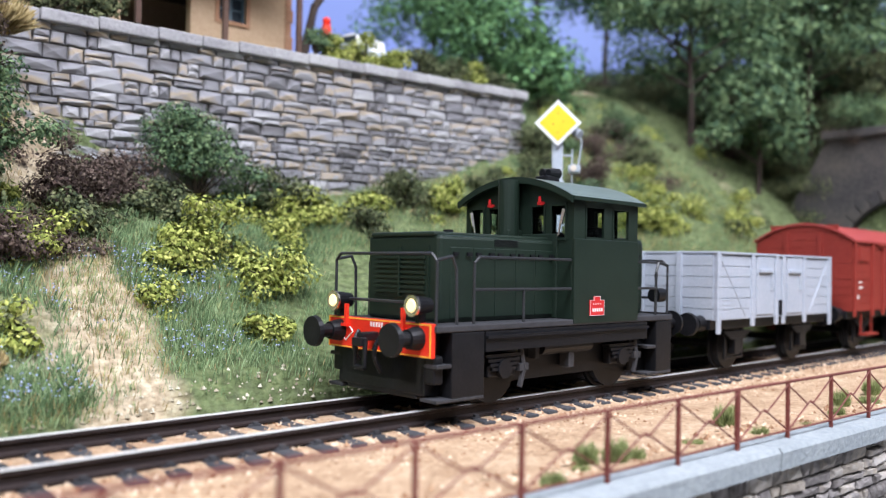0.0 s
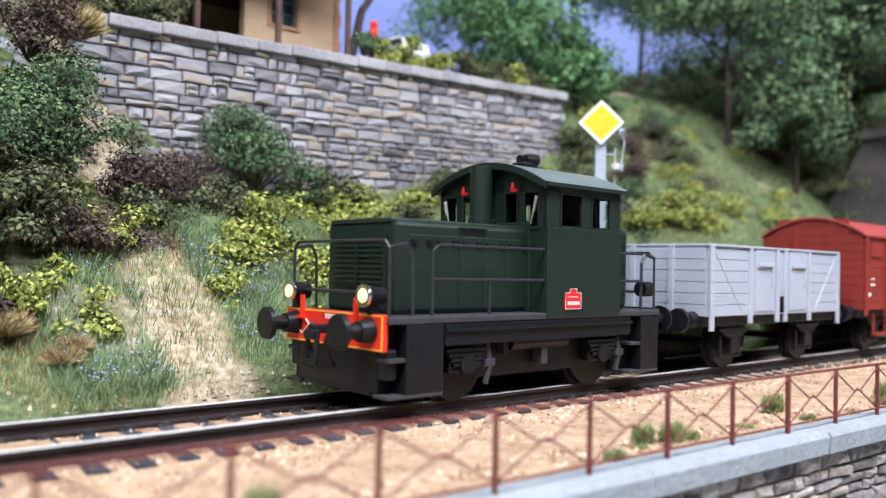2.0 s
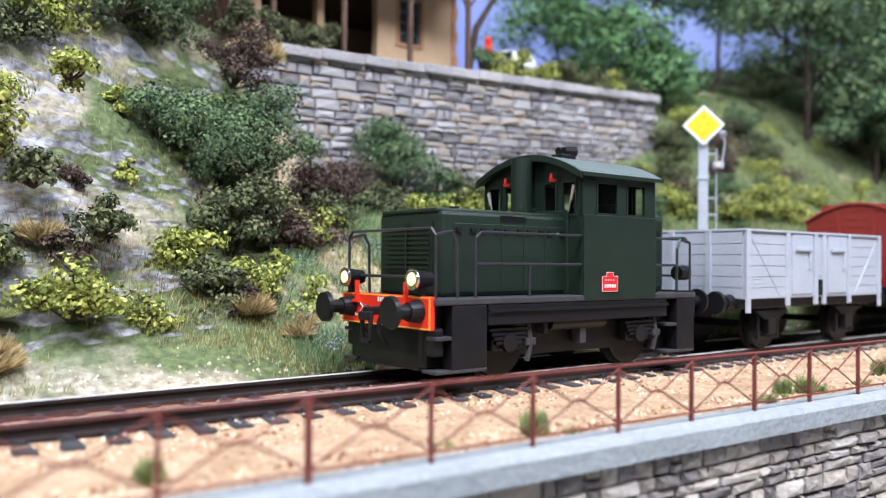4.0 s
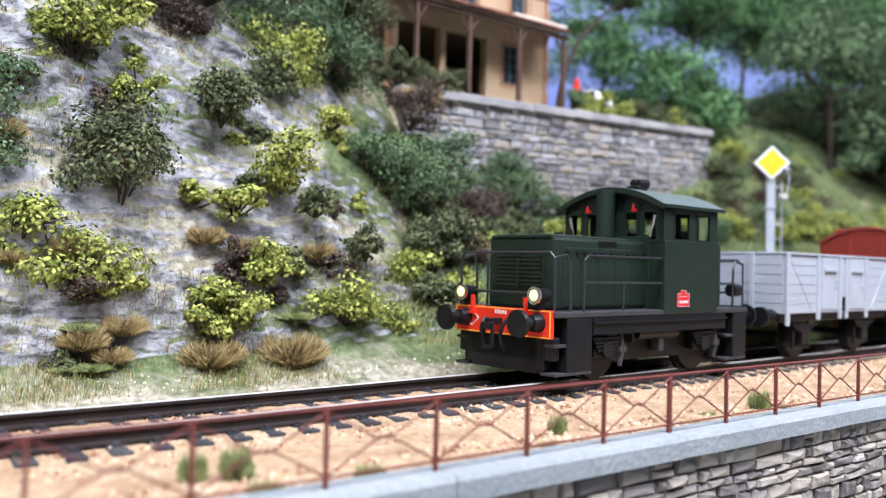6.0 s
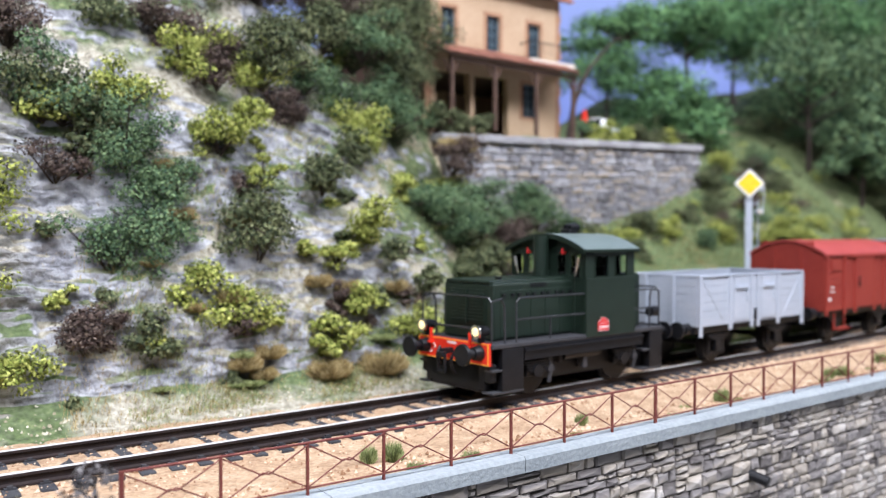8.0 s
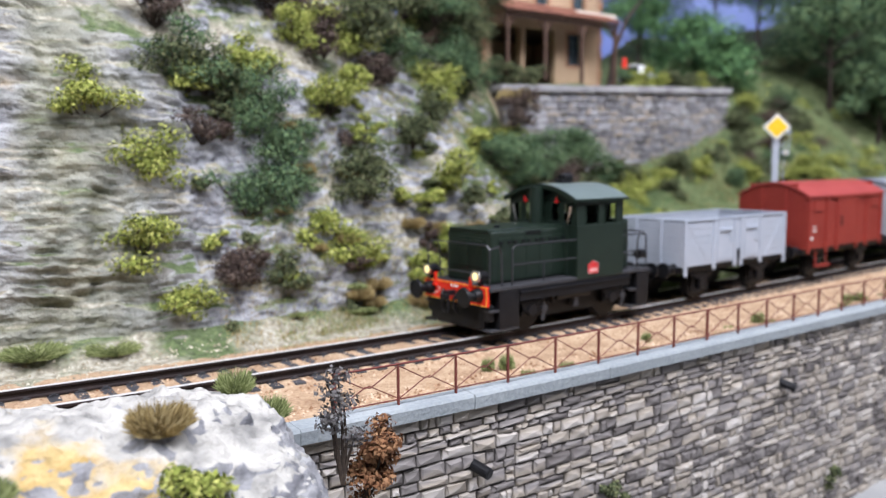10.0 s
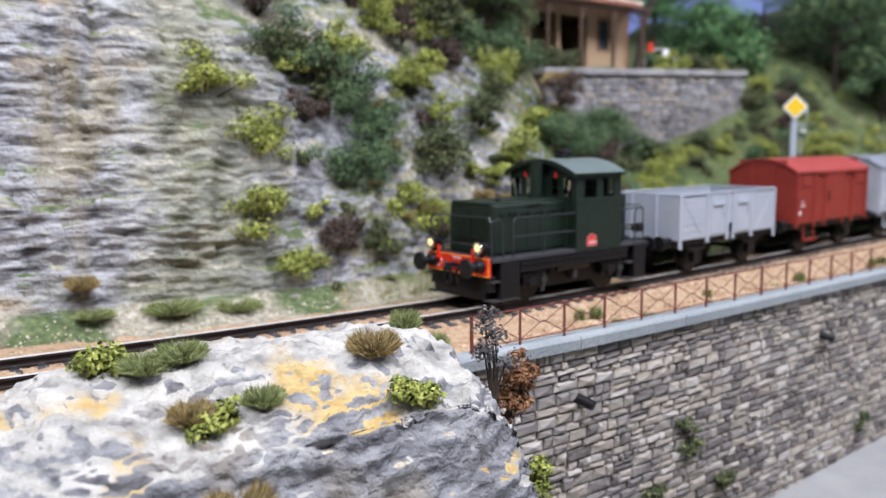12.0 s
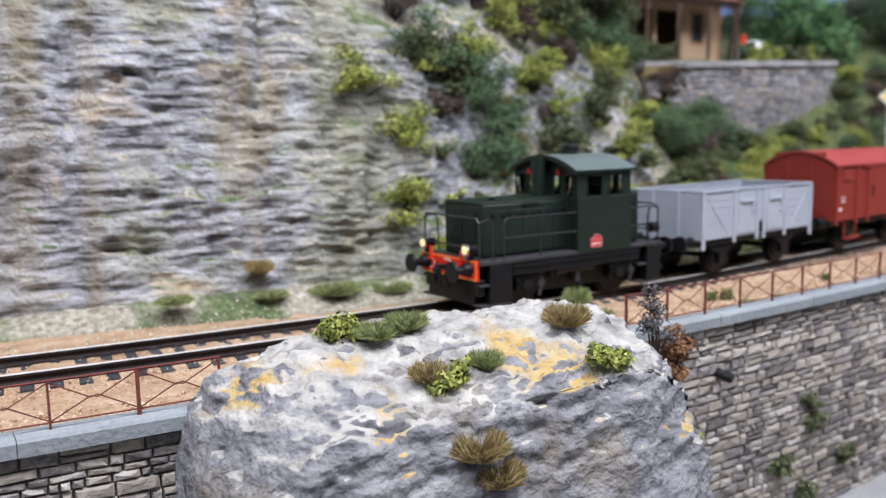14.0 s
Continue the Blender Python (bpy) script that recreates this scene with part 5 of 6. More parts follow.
    for k in range(11):
        part("baluster", tube([(112 + k * 3.05, 256.6, 136), (112 + k * 3.05, 256.6, 145)], 0.2, 4), M_BLACK, bal)
    # main roof
    part("eave_board", boxes((x0 - 4, x1 + 4, yf - 5, yf - 4, z1 - 1.0, z1 + 1.0)), M_TIMBER, h)
    part("roof", prism_x([(yf - 6, z1 + 0.5), ((yf + yb) / 2, z1 + 24), (yb + 6, z1 + 0.5), (yb + 6, z1 - 1), ((yf + yb) / 2, z1 + 22), (yf - 6, z1 - 1)], x0 - 5, x1 + 5), M_TILE, h, "terracotta tiled roof")
    for x in (x0 + 0.2, x1 - 4.2):
        part("gable", prism_x([(yf, z1), (yb, z1), ((yf + yb) / 2, z1 + 21.5)], x, x + 4), M_RENDER, h)


def prism_x(outline, x0, x1):
    return prism(outline, x0, x1)


def raw_wedge(x0, x1, ya, yb, za, zb):
    return prism([(ya, za), (ya, za + 0.8), (yb, zb + 0.8), (yb, zb)], x0, x1)


def half_tile(length):
    bm = bmesh.new()
    arc = [(1.25 * math.cos(a), 1.0 * math.sin(a)) for a in [math.pi * i / 5 for i in range(6)]]
    for y0, y1 in ((0, length * 0.36), (length * 0.33, length * 0.7), (length * 0.66, length)):
        a = [bm.verts.new((x, y0, z + 0.35)) for x, z in arc]
        b = [bm.verts.new((x, y1, z)) for x, z in arc]
        for i in range(5):
            bm.faces.new((a[i], a[i + 1], b[i + 1], b[i]))
        bm.faces.new(a[::-1])
    return bm


def signal():
    s = thing("railway_signal", "grey signal mast carrying a yellow diamond board beside the track", "signal", 188.5, 181, 15.7, -47)
    part("mast", boxes((-1.7, 1.7, -1.2, 1.2, -6, 58), (-2.1, 2.1, -1.6, 1.6, 38.5, 40), bevel=0.2), M_MAST, s)
    board = bmesh.new()
    for r, y0, y1 in ((7.3, -2.6, -1.9),):
        a = [board.verts.new((x, y0, 58 + z)) for x, z in ((r, 0), (0, r), (-r, 0), (0, -r))]
        b = [board.verts.new((x, y1, 58 + z)) for x, z in ((r, 0), (0, r), (-r, 0), (0, -r))]
        board.faces.new(a)
        board.faces.new(b[::-1])
        for i in range(4):
            board.faces.new((a[i], b[i], b[(i + 1) % 4], a[(i + 1) % 4]))
    bmesh.ops.recalc_face_normals(board, faces=board.faces)
    board_ob = part("board", board, M_WHITE, s, "white-edged diamond board")
    panel = bmesh.new()
    panel.faces.new([panel.verts.new((x, -2.68, 58 + z)) for x, z in ((5.9, 0), (0, 5.9), (-5.9, 0), (0, -5.9))])
    bmesh.ops.recalc_face_normals(panel, faces=panel.faces)
    part("panel", panel, M_SIGN, board_ob, "plain yellow panel")
    for x, z in ((0, 3), (0, -3), (1.6, 0.4), (-1.6, -0.4)):
        part("rivet", cyl(bmesh.new(), (x, -2.6, 58 + z), (x, -2.78, 58 + z), 0.22, 6), M_TIMBER, board_ob)
    lamp = part("lamp_head", cyl(boxes((3.4, 7.2, -0.6, 2.0, 42.5, 45.0), bevel=0.3), (5, -0.4, 43.8), (5, -2.4, 43.8), 1.3, 12), M_MAST, s)
    part("lamp_glass", cyl(bmesh.new(), (5, -2.4, 43.8), (5, -2.6, 43.8), 1.0, 12), M_CREAM, lamp)
    part("lamp_arm", tube([(1, 0, 55), (6.5, 0, 55.5), (7.6, 0, 52), (6.6, 0, 45)], 0.28, 5), M_MAST, s)
    part("floodlight", cyl(bmesh.new(), (5.2, 0.5, 56), (7.0, -1.2, 54.6), 1.4, 10), M_MAST, s)
    for z in (20, 26, 32, 48):
        part("ladder_rung", tube([(1.6, 0, z), (4.6, 0, z), (4.6, 0, z - 3)], 0.3, 5), M_MAST, s)
    part("ladder_rail", tube([(4.6, 0, 10), (4.6, 0, 50)], 0.25, 5), M_MAST, s)


def tree(x, y, z, height, crown, kind, seed, lean=(0, 0), low=0.45, label="green model pine with a dark bare trunk"):
    rng = random.Random(seed)
    t = thing("tree", label, "tree", *settle(x, y, ground_z(x, y) if y > 280 or x > 240 else z), group="trees behind the wall")
    top = Vector((lean[0], lean[1], height))
    bm = bmesh.new()
    spine = [Vector((lean[0] * f * f + rng.uniform(-1, 1), lean[1] * f * f + rng.uniform(-1, 1), height * f)) for f in (0, 0.25, 0.5, 0.75, 0.95)]
    spine[0] = Vector((0, 0, -4))
    w = height * 0.022
    for i, (a, b) in enumerate(zip(spine, spine[1:])):
        cyl(bm, a, b, w * (1 - i * 0.2), 8, w * (0.8 - i * 0.2))
    blobs = []
    for k in range(13):
        f = low + (1 - low) * (k + 0.5) / 13
        a = k * 2.4 + rng.uniform(-0.4, 0.4)
        reach = crown * (0.95 - 0.55 * abs(f - low - (1 - low) * 0.4) / (1 - low)) * rng.uniform(0.45, 1)
        base = Vector((lean[0] * f * f, lean[1] * f * f, height * f))
        tip = base + Vector((reach * math.cos(a), reach * math.sin(a), reach * rng.uniform(0.05, 0.4)))
        cyl(bm, base - Vector((0, 0, reach * 0.25)), tip, w * 0.42, 5, w * 0.12)
        blobs.append((*tip, crown * rng.uniform(0.34, 0.54)))
        if rng.random() < 0.6:
            m = base.lerp(tip, 0.5)
            blobs.append((m.x, m.y, m.z + crown * 0.12, crown * rng.uniform(0.2, 0.32)))
    part("trunk", bm, M_BARK, t, "dark bare trunk and limbs")
    v, f = leaf_cloud(rng, blobs, int(8 * crown * crown * 0.55) + 900, 1.35, 0.65)
    raw("crown", v, f, LEAF[kind], t)


def outcrop_material():
    """Pale weathered rock: grey tilted strata on the sides, paler cream with ochre lichen patches where it faces up."""
    m = bpy.data.materials.new("outcrop_weathered_rock")
    m.use_nodes = True
    n, l = m.node_tree.nodes, m.node_tree.links
    b = n["Principled BSDF"]
    b.inputs["Roughness"].default_value, b.inputs["Specular IOR Level"].default_value = 0.95, 0.15
    co = n.new("ShaderNodeTexCoord")

    def tex(scale, stretch=(1, 1, 1), turn=0.0):
        mp, t = n.new("ShaderNodeMapping"), n.new("ShaderNodeTexNoise")
        mp.inputs["Scale"].default_value = stretch
        mp.inputs["Rotation"].default_value = (0, turn, 0)
        t.inputs["Scale"].default_value, t.inputs["Detail"].default_value = scale, 6.0
        l.new(co.outputs["Object"], mp.inputs["Vector"])
        l.new(mp.outputs[0], t.inputs["Vector"])
        return t.outputs[0]

    def ramp(v, stops):
        r = n.new("ShaderNodeValToRGB")
        e = r.color_ramp.elements
        while len(e) < len(stops):
            e.new(0.5)
        for el, (p, c) in zip(e, stops):
            el.position, el.color = p, (*(c if isinstance(c, tuple) else (c, c, c)), 1)
        l.new(v, r.inputs[0])
        return r.outputs[0]

    def mixc(f, a, c):
        x = n.new("ShaderNodeMix")
        x.data_type = "RGBA"
        l.new(f, x.inputs[0])
        l.new(a, x.inputs[6])
        l.new(c, x.inputs[7])
        return x.outputs[2]

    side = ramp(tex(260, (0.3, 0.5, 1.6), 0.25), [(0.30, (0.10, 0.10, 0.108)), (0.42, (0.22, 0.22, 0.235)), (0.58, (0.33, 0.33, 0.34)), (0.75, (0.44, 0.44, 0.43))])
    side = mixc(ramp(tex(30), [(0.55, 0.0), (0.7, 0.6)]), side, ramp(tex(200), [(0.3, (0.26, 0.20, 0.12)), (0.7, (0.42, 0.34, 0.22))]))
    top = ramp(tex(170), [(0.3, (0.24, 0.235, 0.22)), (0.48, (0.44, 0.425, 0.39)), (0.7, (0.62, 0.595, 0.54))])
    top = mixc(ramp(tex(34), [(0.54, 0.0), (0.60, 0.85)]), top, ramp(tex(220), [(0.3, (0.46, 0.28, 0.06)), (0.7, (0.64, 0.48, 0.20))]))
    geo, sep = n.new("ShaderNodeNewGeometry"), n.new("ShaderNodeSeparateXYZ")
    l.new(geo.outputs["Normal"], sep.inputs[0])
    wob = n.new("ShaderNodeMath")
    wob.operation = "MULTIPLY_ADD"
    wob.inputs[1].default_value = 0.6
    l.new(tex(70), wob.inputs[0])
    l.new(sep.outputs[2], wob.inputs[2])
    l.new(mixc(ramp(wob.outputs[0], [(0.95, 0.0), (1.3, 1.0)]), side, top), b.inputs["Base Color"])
    bp = n.new("ShaderNodeBump")
    bp.inputs["Strength"].default_value, bp.inputs["Distance"].default_value = 0.9, 0.0022
    l.new(tex(420), bp.inputs["Height"])
    l.new(bp.outputs[0], b.inputs["Normal"])
    return m


def outcrop_point(s, v):
    """The free-standing rock before the parapet: s along it from -1 to 1, v from its back foot over the top to its front foot."""
    prof = [(82, -20), (80, 4), (74, 13), (62, 15), (50, 12.5), (40, 7), (34, 2), (30, -14), (25, -45), (20, -110)]
    i = min(8, int(v))
    g = v - i
    g = g * g * (3 - 2 * g) * 0.4 + g * 0.6
    y, z = prof[i][0] + (prof[i + 1][0] - prof[i][0]) * g, prof[i][1] + (prof[i + 1][1] - prof[i][1]) * g
    k = max(0.0, 1 - abs(s) ** 7) ** 0.45
    x = -218 + 63 * s * (1 + 0.10 * max(0, -z) / 60)
    z2 = -110 + (z + 110) * (0.25 + 0.75 * k) + 3.0 * s * max(0, min(1, (60 - y) / 25)) - 3.5 * max(0.0, -s) * k
    yw = parapet(x) + 4
    y2 = yw - (80 - y) * (0.35 + 0.65 * k)
    d = 3.4 * fbm(x, y2, z2, 0.035, 3) + 1.3 * fbm(x * 0.6, y2 * 0.6, z2 * 1.6 + x * 0.25, 0.16, 4)
    q = (z2 - 0.22 * x + 6 * fbm(x * 0.4, y2 * 0.4, z2 * 0.4, 0.06, 3)) / 4.2
    d += 3.0 * (q - math.floor(q) - 0.5) * (0.5 + noise.noise(Vector((math.floor(q) * 3.1, x * 0.05, 0.2)))) * (1.0 if v > 5 else 0.4)
    d += 0.9 * fbm(x, y2, z2, 0.4, 4)
    up = 1.0 if v < 6 else 0.25
    return x + 0.5 * d * s, y2 - d * (1 - up * 0.7), z2 + d * up


def outcrop():
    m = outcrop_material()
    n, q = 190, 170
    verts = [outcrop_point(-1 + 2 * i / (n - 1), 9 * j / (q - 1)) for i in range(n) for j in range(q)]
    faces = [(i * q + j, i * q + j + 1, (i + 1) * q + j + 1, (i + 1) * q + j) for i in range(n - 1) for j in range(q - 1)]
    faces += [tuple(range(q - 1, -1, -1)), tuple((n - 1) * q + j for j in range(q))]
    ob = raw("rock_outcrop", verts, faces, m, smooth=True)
    tagged(ob, "pale weathered rock outcrop with ochre lichen before the parapet", "rock")


def outcrop_top(x, y):
    best = None
    for i in range(61):
        for j in range(20, 70, 2):
            p = outcrop_point(-1 + i / 30, j / 10)
            d = (p[0] - x) ** 2 + (p[1] - y) ** 2
            if best is None or d < best[0]:
                best = (d, p[2])
    return best[1]


def outcrop_plants():
    for k, (x, y, r, kind) in enumerate(((-194, 50, 5.0, "T"), (-220, 46, 3.6, "S"), (-234, 66, 5.0, "S"), (-228, 64, 4.6, "S"), (-232, 49, 4.0, "T"), (-168, 66, 4.0, "S"), (-174, 68, 3.5, "S"))):
        tuft(x, y, outcrop_top(x, y), r, kind, 700 + k, 5.0 if x > -180 and y > 60 else 3.8 if kind == "S" else None)
    for k, (x, y, r, kind) in enumerate(((-191, 38, 4.6, "Y"), (-240, 71, 5.0, "Y"), (-229, 45, 3.6, "Y"))):
        bush(x, y, outcrop_top(x, y) + r * 0.45, r, kind, 720 + k)
    tuft(-230, 35, -6, 5.5, "T", 731)
    tuft(-226, 34, -12, 5.0, "T", 732)
    shrub = thing("dry_shrub", "grey twiggy shrub leaning over the end of the coping", "bush", -157, 56, -6)
    rng = random.Random(77)
    blobs = [(rng.uniform(-3, 4), rng.uniform(-3, 3), 8 + 2.3 * k, 2.8) for k in range(6)]
    v, f = leaf_cloud(rng, blobs, 800, 0.5)
    raw("leaves", v, f, LEAF["W"], shrub)
    part("stem", twig_frame(rng, blobs, (0, 0, -2), 0.4), M_TWIG, shrub)
    bush(-146, 58, -4, 5.6, "R", 741)
    bush(-150, 57, -9, 5.0, "R", 742)
    bush(-138, 62, -34, 6.0, "Y", 743)
    bush(-137, 61, -48, 7.5, "Y", 744)
    for k, (x, z, r) in enumerate(((-62, -38, 3.2), (-60, -46, 3.5), (-40, -62, 4.0), (-78, -58, 4.0), (60, -62, 3.5), (-66, -70, 4.5))):
        bush(x, parapet(x) - 3, z, r, "D", 750 + k)


def figure():
    bm = cyl(bmesh.new(), (0, 0, 0), (0, 0, 8), 2.0, 10, 1.8)
    cyl(bm, (0, 0, 7.8), (0, 0, 12.2), 2.1, 10, 1.5)
    bmesh.ops.create_uvsphere(bm, u_segments=10, v_segments=8, radius=1.5, matrix=Matrix.Translation((0, 0, 13.4)))
    ob = new("figurine", finish(bm, M_BLACK, "figurine"))
    ob.data.materials.append(M_ORANGE)
    for p in ob.data.polygons:
        if p.center.z > 0.0095:
            p.material_index = 1
    ob.location = (0.1496, 0.2579, 0.102)
    tagged(ob, "small standing figurine with an orange-red top and black legs", "figurine")
    car = thing("car", "pale blue-white small model car behind the hedge", "car", 168.6, 263.4, 101.7, 12)
    part("body", prism([(-6, 1.5), (6, 1.5), (6, 6), (4.8, 7), (-4.8, 7), (-6, 6)], -13, 13), M_MAST, car)
    part("cabin", prism([(-5.2, 6.8), (5.2, 6.8), (4, 11.6), (2, 12.4), (-2, 12.4), (-4, 11.6)], -7, 8), M_WHITE, car)
    part("windscreen", boxes((-7.4, -6.9, -3.8, 3.8, 7.8, 11.4)), M_PANE, car)
    for x in (-8, 8):
        for y in (-5.6, 5.6):
            part("wheel", cyl(bmesh.new(), (x, y - 0.7, 2.2), (x, y + 0.7, 2.2), 2.3, 14), M_BLACK, car)


# longer grass on the terrace behind the railing: where along it, how wide and how tall
VERGE = [(96, 2.0, 4.6), (138, 2.1, 4.8), (181, 2.0, 4.4), (-88, 2.1, 5.0), (24, 2.1, 5.0), (91, 1.8, 4.2), (-93, 1.8, 4.4), (-30, 1.6, 3.8), (206, 2.0, 4.6)]
BRUSH = [(-90, 212, 112, 11, "B"), (-71, 212, 110, 9, "B"), (-52, 213, 118, 12, "D"), (-30, 216, 125, 12, "D"), (-12, 218, 124, 12, "G"), (3, 226, 128, 12, "D"), (-45, 207, 104, 9, "G"), (20, 246, 118, 14, "D"), (32, 256, 130, 15, "D"), (-20, 236, 142, 15, "B"), (-48, 234, 142, 14, "B"), (-80, 230, 138, 14, "D"), (-112, 214, 118, 11, "D"), (-140, 204, 108, 9, "B"), (10, 246, 142, 15, "D"), (38, 262, 150, 15, "D"), (28, 214, 78, 9, "B"), (40, 230, 84, 8, "T")]
EDGE = [(60, 254, 99, 6, "D"), (72, 253, 99, 6, "D"), (46, 250, 98, 8, "D"), (152, 257, 99, 6, "Y"), (166, 257, 100, 7, "Y"), (180, 258, 100, 6, "Y"), (194, 259, 100, 7, "D"), (208, 260, 100, 7, "D"), (222, 262, 101, 7, "Y"), (236, 264, 101, 8, "D"), (146, 256, 101, 5, "G")]
SLOPE_FAR = [(250, 250, 74, 10, "D"), (262, 236, 66, 9, "B"), (276, 262, 84, 10, "Y"), (288, 250, 72, 11, "B"), (246, 222, 48, 9, "G"), (232, 236, 60, 9, "D"), (310, 244, 64, 9, "D"), (316, 262, 82, 10, "G"), (262, 210, 40, 9, "Y"), (276, 206, 38, 8, "Y"), (240, 208, 38, 8, "Y"), (214, 214, 36, 9, "Y"), (196, 212, 34, 8, "G"), (180, 226, 42, 8, "Y"), (206, 234, 50, 9, "D")]
MID = [(4, 172, 16, 7, "D"), (16, 174, 14, 7, "Y"), (0, 178, 28, 7, "Y"), (14, 184, 30, 9, "D"), (36, 190, 24, 7, "Y"), (52, 204, 36, 8, "D"), (60, 180, 16, 6, "Y"), (78, 214, 36, 7, "D"), (-8, 168, 8, 5, "Y"), (70, 196, 26, 8, "Y"), (28, 170, 9, 5, "Y"), (108, 214, 34, 7, "Y"), (136, 214, 34, 7, "D")]


def more_planting():
    seed = 400
    for row in (BRUSH, EDGE, SLOPE_FAR, MID):
        for x, y, z, r, kind in row:
            seed += 1
            x, y, z = settle(x, y, z if row is BRUSH or row is EDGE else ground_z(x, y) + r * 0.4)
            if kind in "TS":
                tuft(x, y, z - r * 0.4, r, kind, seed)
            else:
                bush(x, y, z, r, kind, seed)
    rng = random.Random(31)
    for k, x in enumerate((-101, -88, -73, -40, -2, 9, 30, 78, 88, 101, 118, 135, 150, 168, 190, 215)):
        tuft(x, parapet(x) + rng.uniform(4, 10), BED, rng.uniform(1.1, 2.2), rng.choice("SSST"), 500 + k, rng.uniform(1.8, 3.6))
    for k, (x, r, h) in enumerate(VERGE):
        tuft(x, parapet(x) + rng.uniform(7, 16), BED + 0.8, r, "S", 2500 + k, h)
    for k in range(26):
        x, v = rng.uniform(-120, 30), rng.uniform(1.7, 4.2)
        p = hill_point(x, v)
        tuft(p[0], p[1] - 1, p[2], rng.uniform(2.5, 5), rng.choice("TTS"), 560 + k)
    for k in range(24):
        x, v = rng.uniform(-150, 42), rng.uniform(4.5, 6.4)
        p = hill_point(x, v)
        r = rng.uniform(7, 12)
        bush(p[0], p[1] - r * 0.3, p[2] + r * 0.3, r, rng.choice("DGBGY"), 600 + k)
    for k in range(34):
        x, v = rng.uniform(-150, 40), rng.uniform(1.8, 4.8)
        p = hill_point(x, v)
        r = rng.uniform(2.4, 4.6)
        bush(p[0], p[1] - r * 0.2, p[2] + r * 0.3, r, rng.choice("DYDB"), 640 + k)
    for k in range(84):
        x, y = rng.uniform(225, 386), rng.uniform(196, 330)
        r = rng.uniform(6, 12)
        if y < 268 or x > 256:
            bush(x, y, ground_z(x, y) + r * 0.35, r, rng.choice("DGGBDY"), 1800 + k)
    for k in range(70):
        x, y = rng.uniform(396, 520), rng.uniform(120, 350)
        if k > 36:
            x, y = rng.uniform(394, 440), rng.uniform(170, 270)
        r = rng.uniform(9, 16)
        bush(x, y, ground_z(x, y) + r * 0.35, r, rng.choice("DDGB"), 860 + k)
    tree(146, 268, 97, 82, 26, "P", 1, (88, 24), 0.84)
    tree(268, 300, 100, 44, 34, "P", 3, (0, 0), 0.1, "rounded bright green broadleaf tree on the slope")
    tree(286, 286, 98, 34, 26, "P", 14, (0, 0), 0.1, "rounded bright green broadleaf tree on the slope")
    tree(330, 330, 150, 80, 40, "P", 4, (0, 0), 0.62)
    tree(400, 340, 200, 80, 44, "P", 5, (8, 0), 0.6)
    tree(366, 256, 136, 86, 46, "G", 6, (0, 0), 0.35)
    tree(446, 300, 200, 92, 50, "P", 7, (-8, 0), 0.6)
    tree(410, 216, 116, 90, 44, "G", 8, (0, 0), 0.35)
    for k, (x, y, tall, kind) in enumerate(((452, 286, 100, "P"), (506, 300, 104, "P"), (524, 262, 110, "G"), (480, 246, 104, "G"), (560, 300, 112, "G"))):
        tree(x, y, 130, tall, 44, kind, 40 + k, (0, 0), 0.12)
    tree(490, 350, 250, 90, 60, "P", 9, (0, 0), 0.3)
    tree(470, 210, 112, 96, 46, "G", 10, (0, 0), 0.5)
    tree(290, 372, 160, 64, 40, "P", 11, (0, 0), 0.3)
    tree(372, 222, 112, 60, 30, "G", 15, (0, 0), 0.3)
    tree(20, 300, 112, 92, 34, "D", 12, (0, 0), 0.3)
    tree(-28, 286, 150, 60, 32, "D", 13, (0, 0), 0.2)


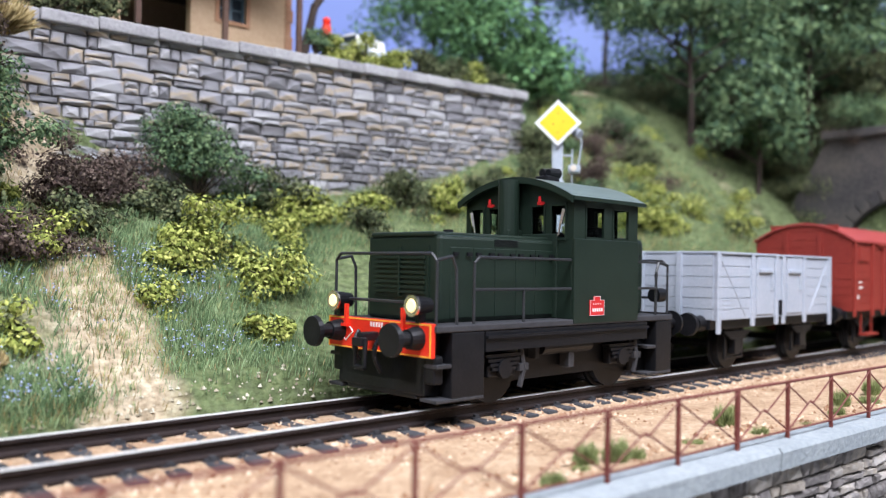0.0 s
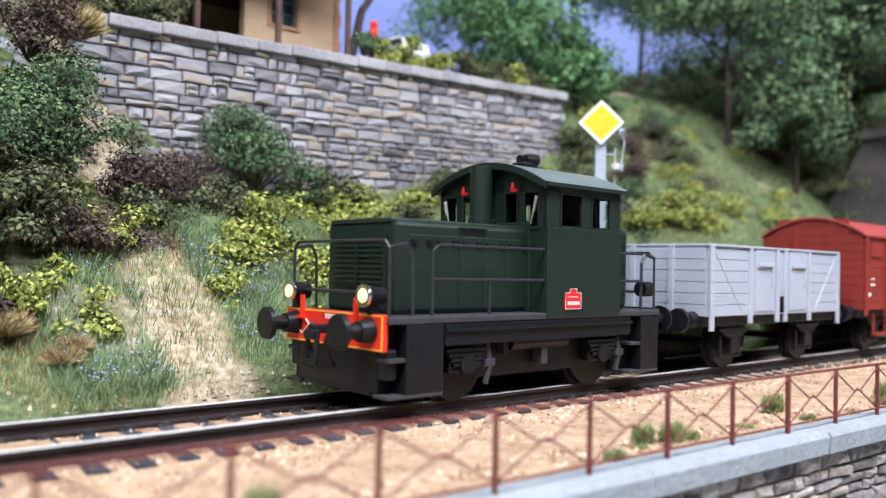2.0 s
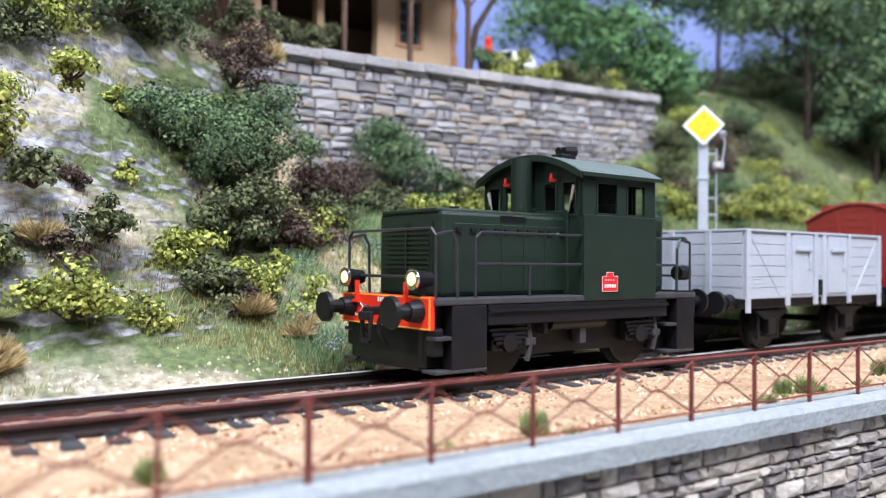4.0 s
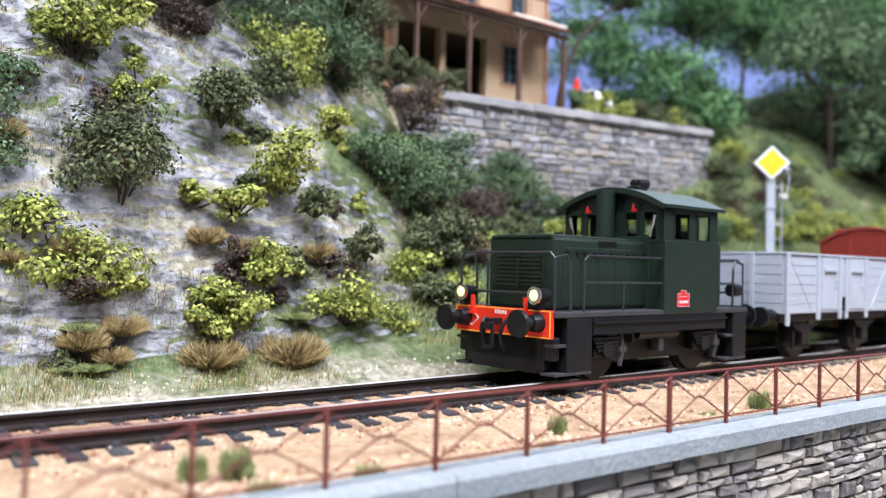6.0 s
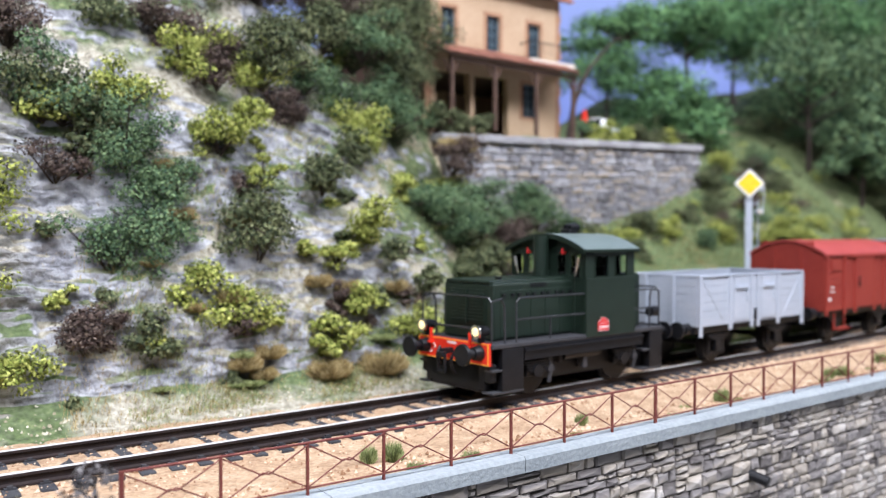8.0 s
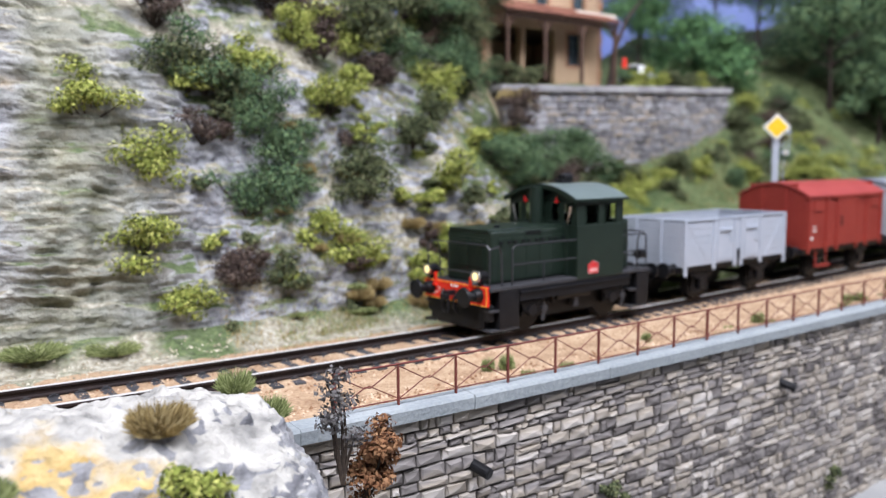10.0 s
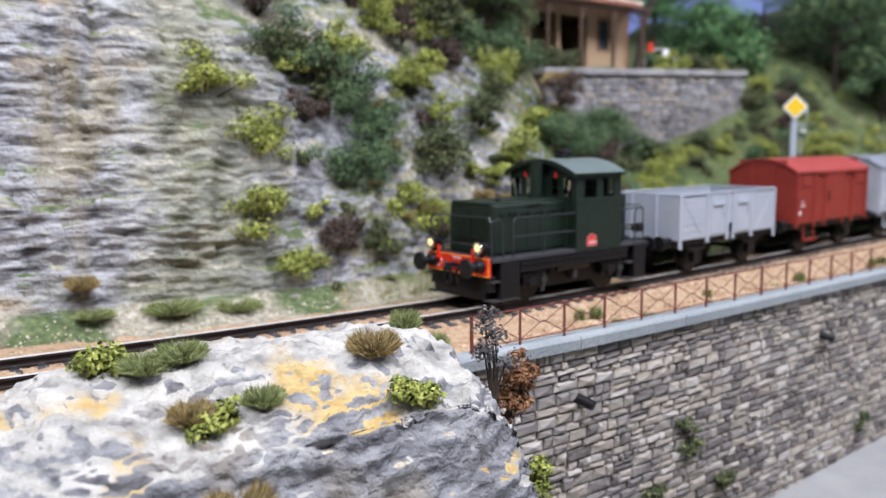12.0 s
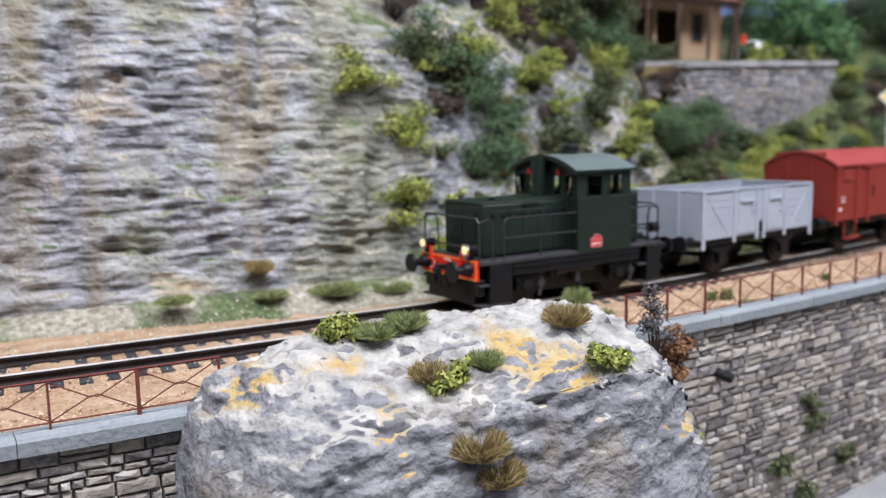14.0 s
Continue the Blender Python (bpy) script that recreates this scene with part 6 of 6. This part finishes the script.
def grass_cover():
    rng = random.Random(9)
    for kind, count, lo, hi, tall, name, words in (("N", 30000, 18, 330, 3.4, "slope_grass", "fresh green grass on the slope"), ("S", 20000, -125, 330, 2.0, "short_grass", "short olive grass among the rocks"), ("T", 15000, -140, 330, 2.2, "dry_grass", "thin straw-coloured grass among the rocks"), ("V", 190, 22, 84, 3.4, "slope_flowers", "pale violet flowering ground cover")):
        verts, faces = [], []
        made = 0
        while made < count:
            x, v = rng.uniform(lo, hi), rng.uniform(0.9, 5.0)
            if kind == "N" and rng.random() < 0.5:
                x, v = rng.uniform(18, 130), rng.uniform(1.2, 4.0)
            if kind == "V":
                v = rng.uniform(1.3, 3.2)
            p = hill_point(x, v)
            if fbm(p[0], p[1], p[2], 0.03, 2) + rng.gauss(0, 0.18) < {"N": -0.1, "V": 0.02}.get(kind, 0.08):
                continue
            if kind in "NV" and abs(x - 47 + 5 * fbm(p[0], p[1], p[2], 0.06, 2)) < 8 and rng.random() < 0.93:
                continue
            made += 1
            if kind == "V":
                for _ in range(4):
                    a, h = rng.uniform(0, 6.28), rng.uniform(1.6, tall)
                    chip_mesh(verts, faces, p[0] + 1.6 * math.cos(a), p[1] - 0.5 + 1.6 * math.sin(a), p[2] + h, rng.uniform(0.16, 0.32), rng)
            else:
                blades(verts, faces, rng, p[0], p[1] - 0.5, p[2], 1.2, rng.uniform(0.4, 1.0) * tall, 2, 0.5, 0.08)
        tagged(raw(name, verts, faces, LEAF[kind]), words, "grass", kind="stuff")


outcrop()
outcrop_plants()
house()
signal()
figure()
more_planting()
grass_cover()


# ---- what moves ----
TRAIN = [(0.0, 86.0), (0.5, 82.8), (1.0, 78.1), (1.5, 71.0), (2.0, 60.8), (2.6, 49.4), (3.2, 39.0), (3.8, 29.2), (4.5, 18.1), (5.0, 10.0), (5.5, 1.4), (6.0, -7.4), (6.5, -16.1), (7.0, -24.7), (7.5, -33.5), (8.0, -42.2), (8.6, -52.9), (9.2, -63.6), (9.8, -74.4), (10.5, -87.2), (11.0, -96.5), (11.5, -105.2), (12.0, -114.5), (12.5, -127.0), (13.0, -142.4), (13.5, -159.0), (14.0, -175.5)]
SIZE = 1.171


def train_x(t):
    for (ta, xa), (tb, xb) in zip(TRAIN, TRAIN[1:]):
        if t <= tb:
            return xa + (xb - xa) * (t - ta) / (tb - ta)
    return TRAIN[-1][1]


def on_track(x, a, b):
    """The pose of a vehicle whose front stands at x and whose axles lie a and b behind it."""
    ya, yb = centre(x + a), centre(x + b)
    slope = (yb - ya) / (b - a)
    return pose(x * MM, (ya - slope * a) * MM, RAIL * MM, 0, 0, math.degrees(math.atan(slope)))


def motions():
    for ob, behind, wheels in ((loco, 0.0, loco_wheels), (wagon, 85.0, wagon_wheels), (red_van, 164.5, red_wheels), (grey_van, 244.0, grey_wheels)):
        a, b = wheels[0][1], wheels[1][1]
        ob.scale = (SIZE, SIZE, SIZE)
        walk(ob, [(t, on_track(x + behind * SIZE, a * SIZE, b * SIZE)) for t, x in TRAIN])
        for w, x, r in wheels:
            walk(w, [(k * 0.2, pose(x * MM, 0, r * MM, 0, math.degrees((train_x(k * 0.2) - 86.0) / (r * SIZE)), 0)) for k in range(71)])


motions()
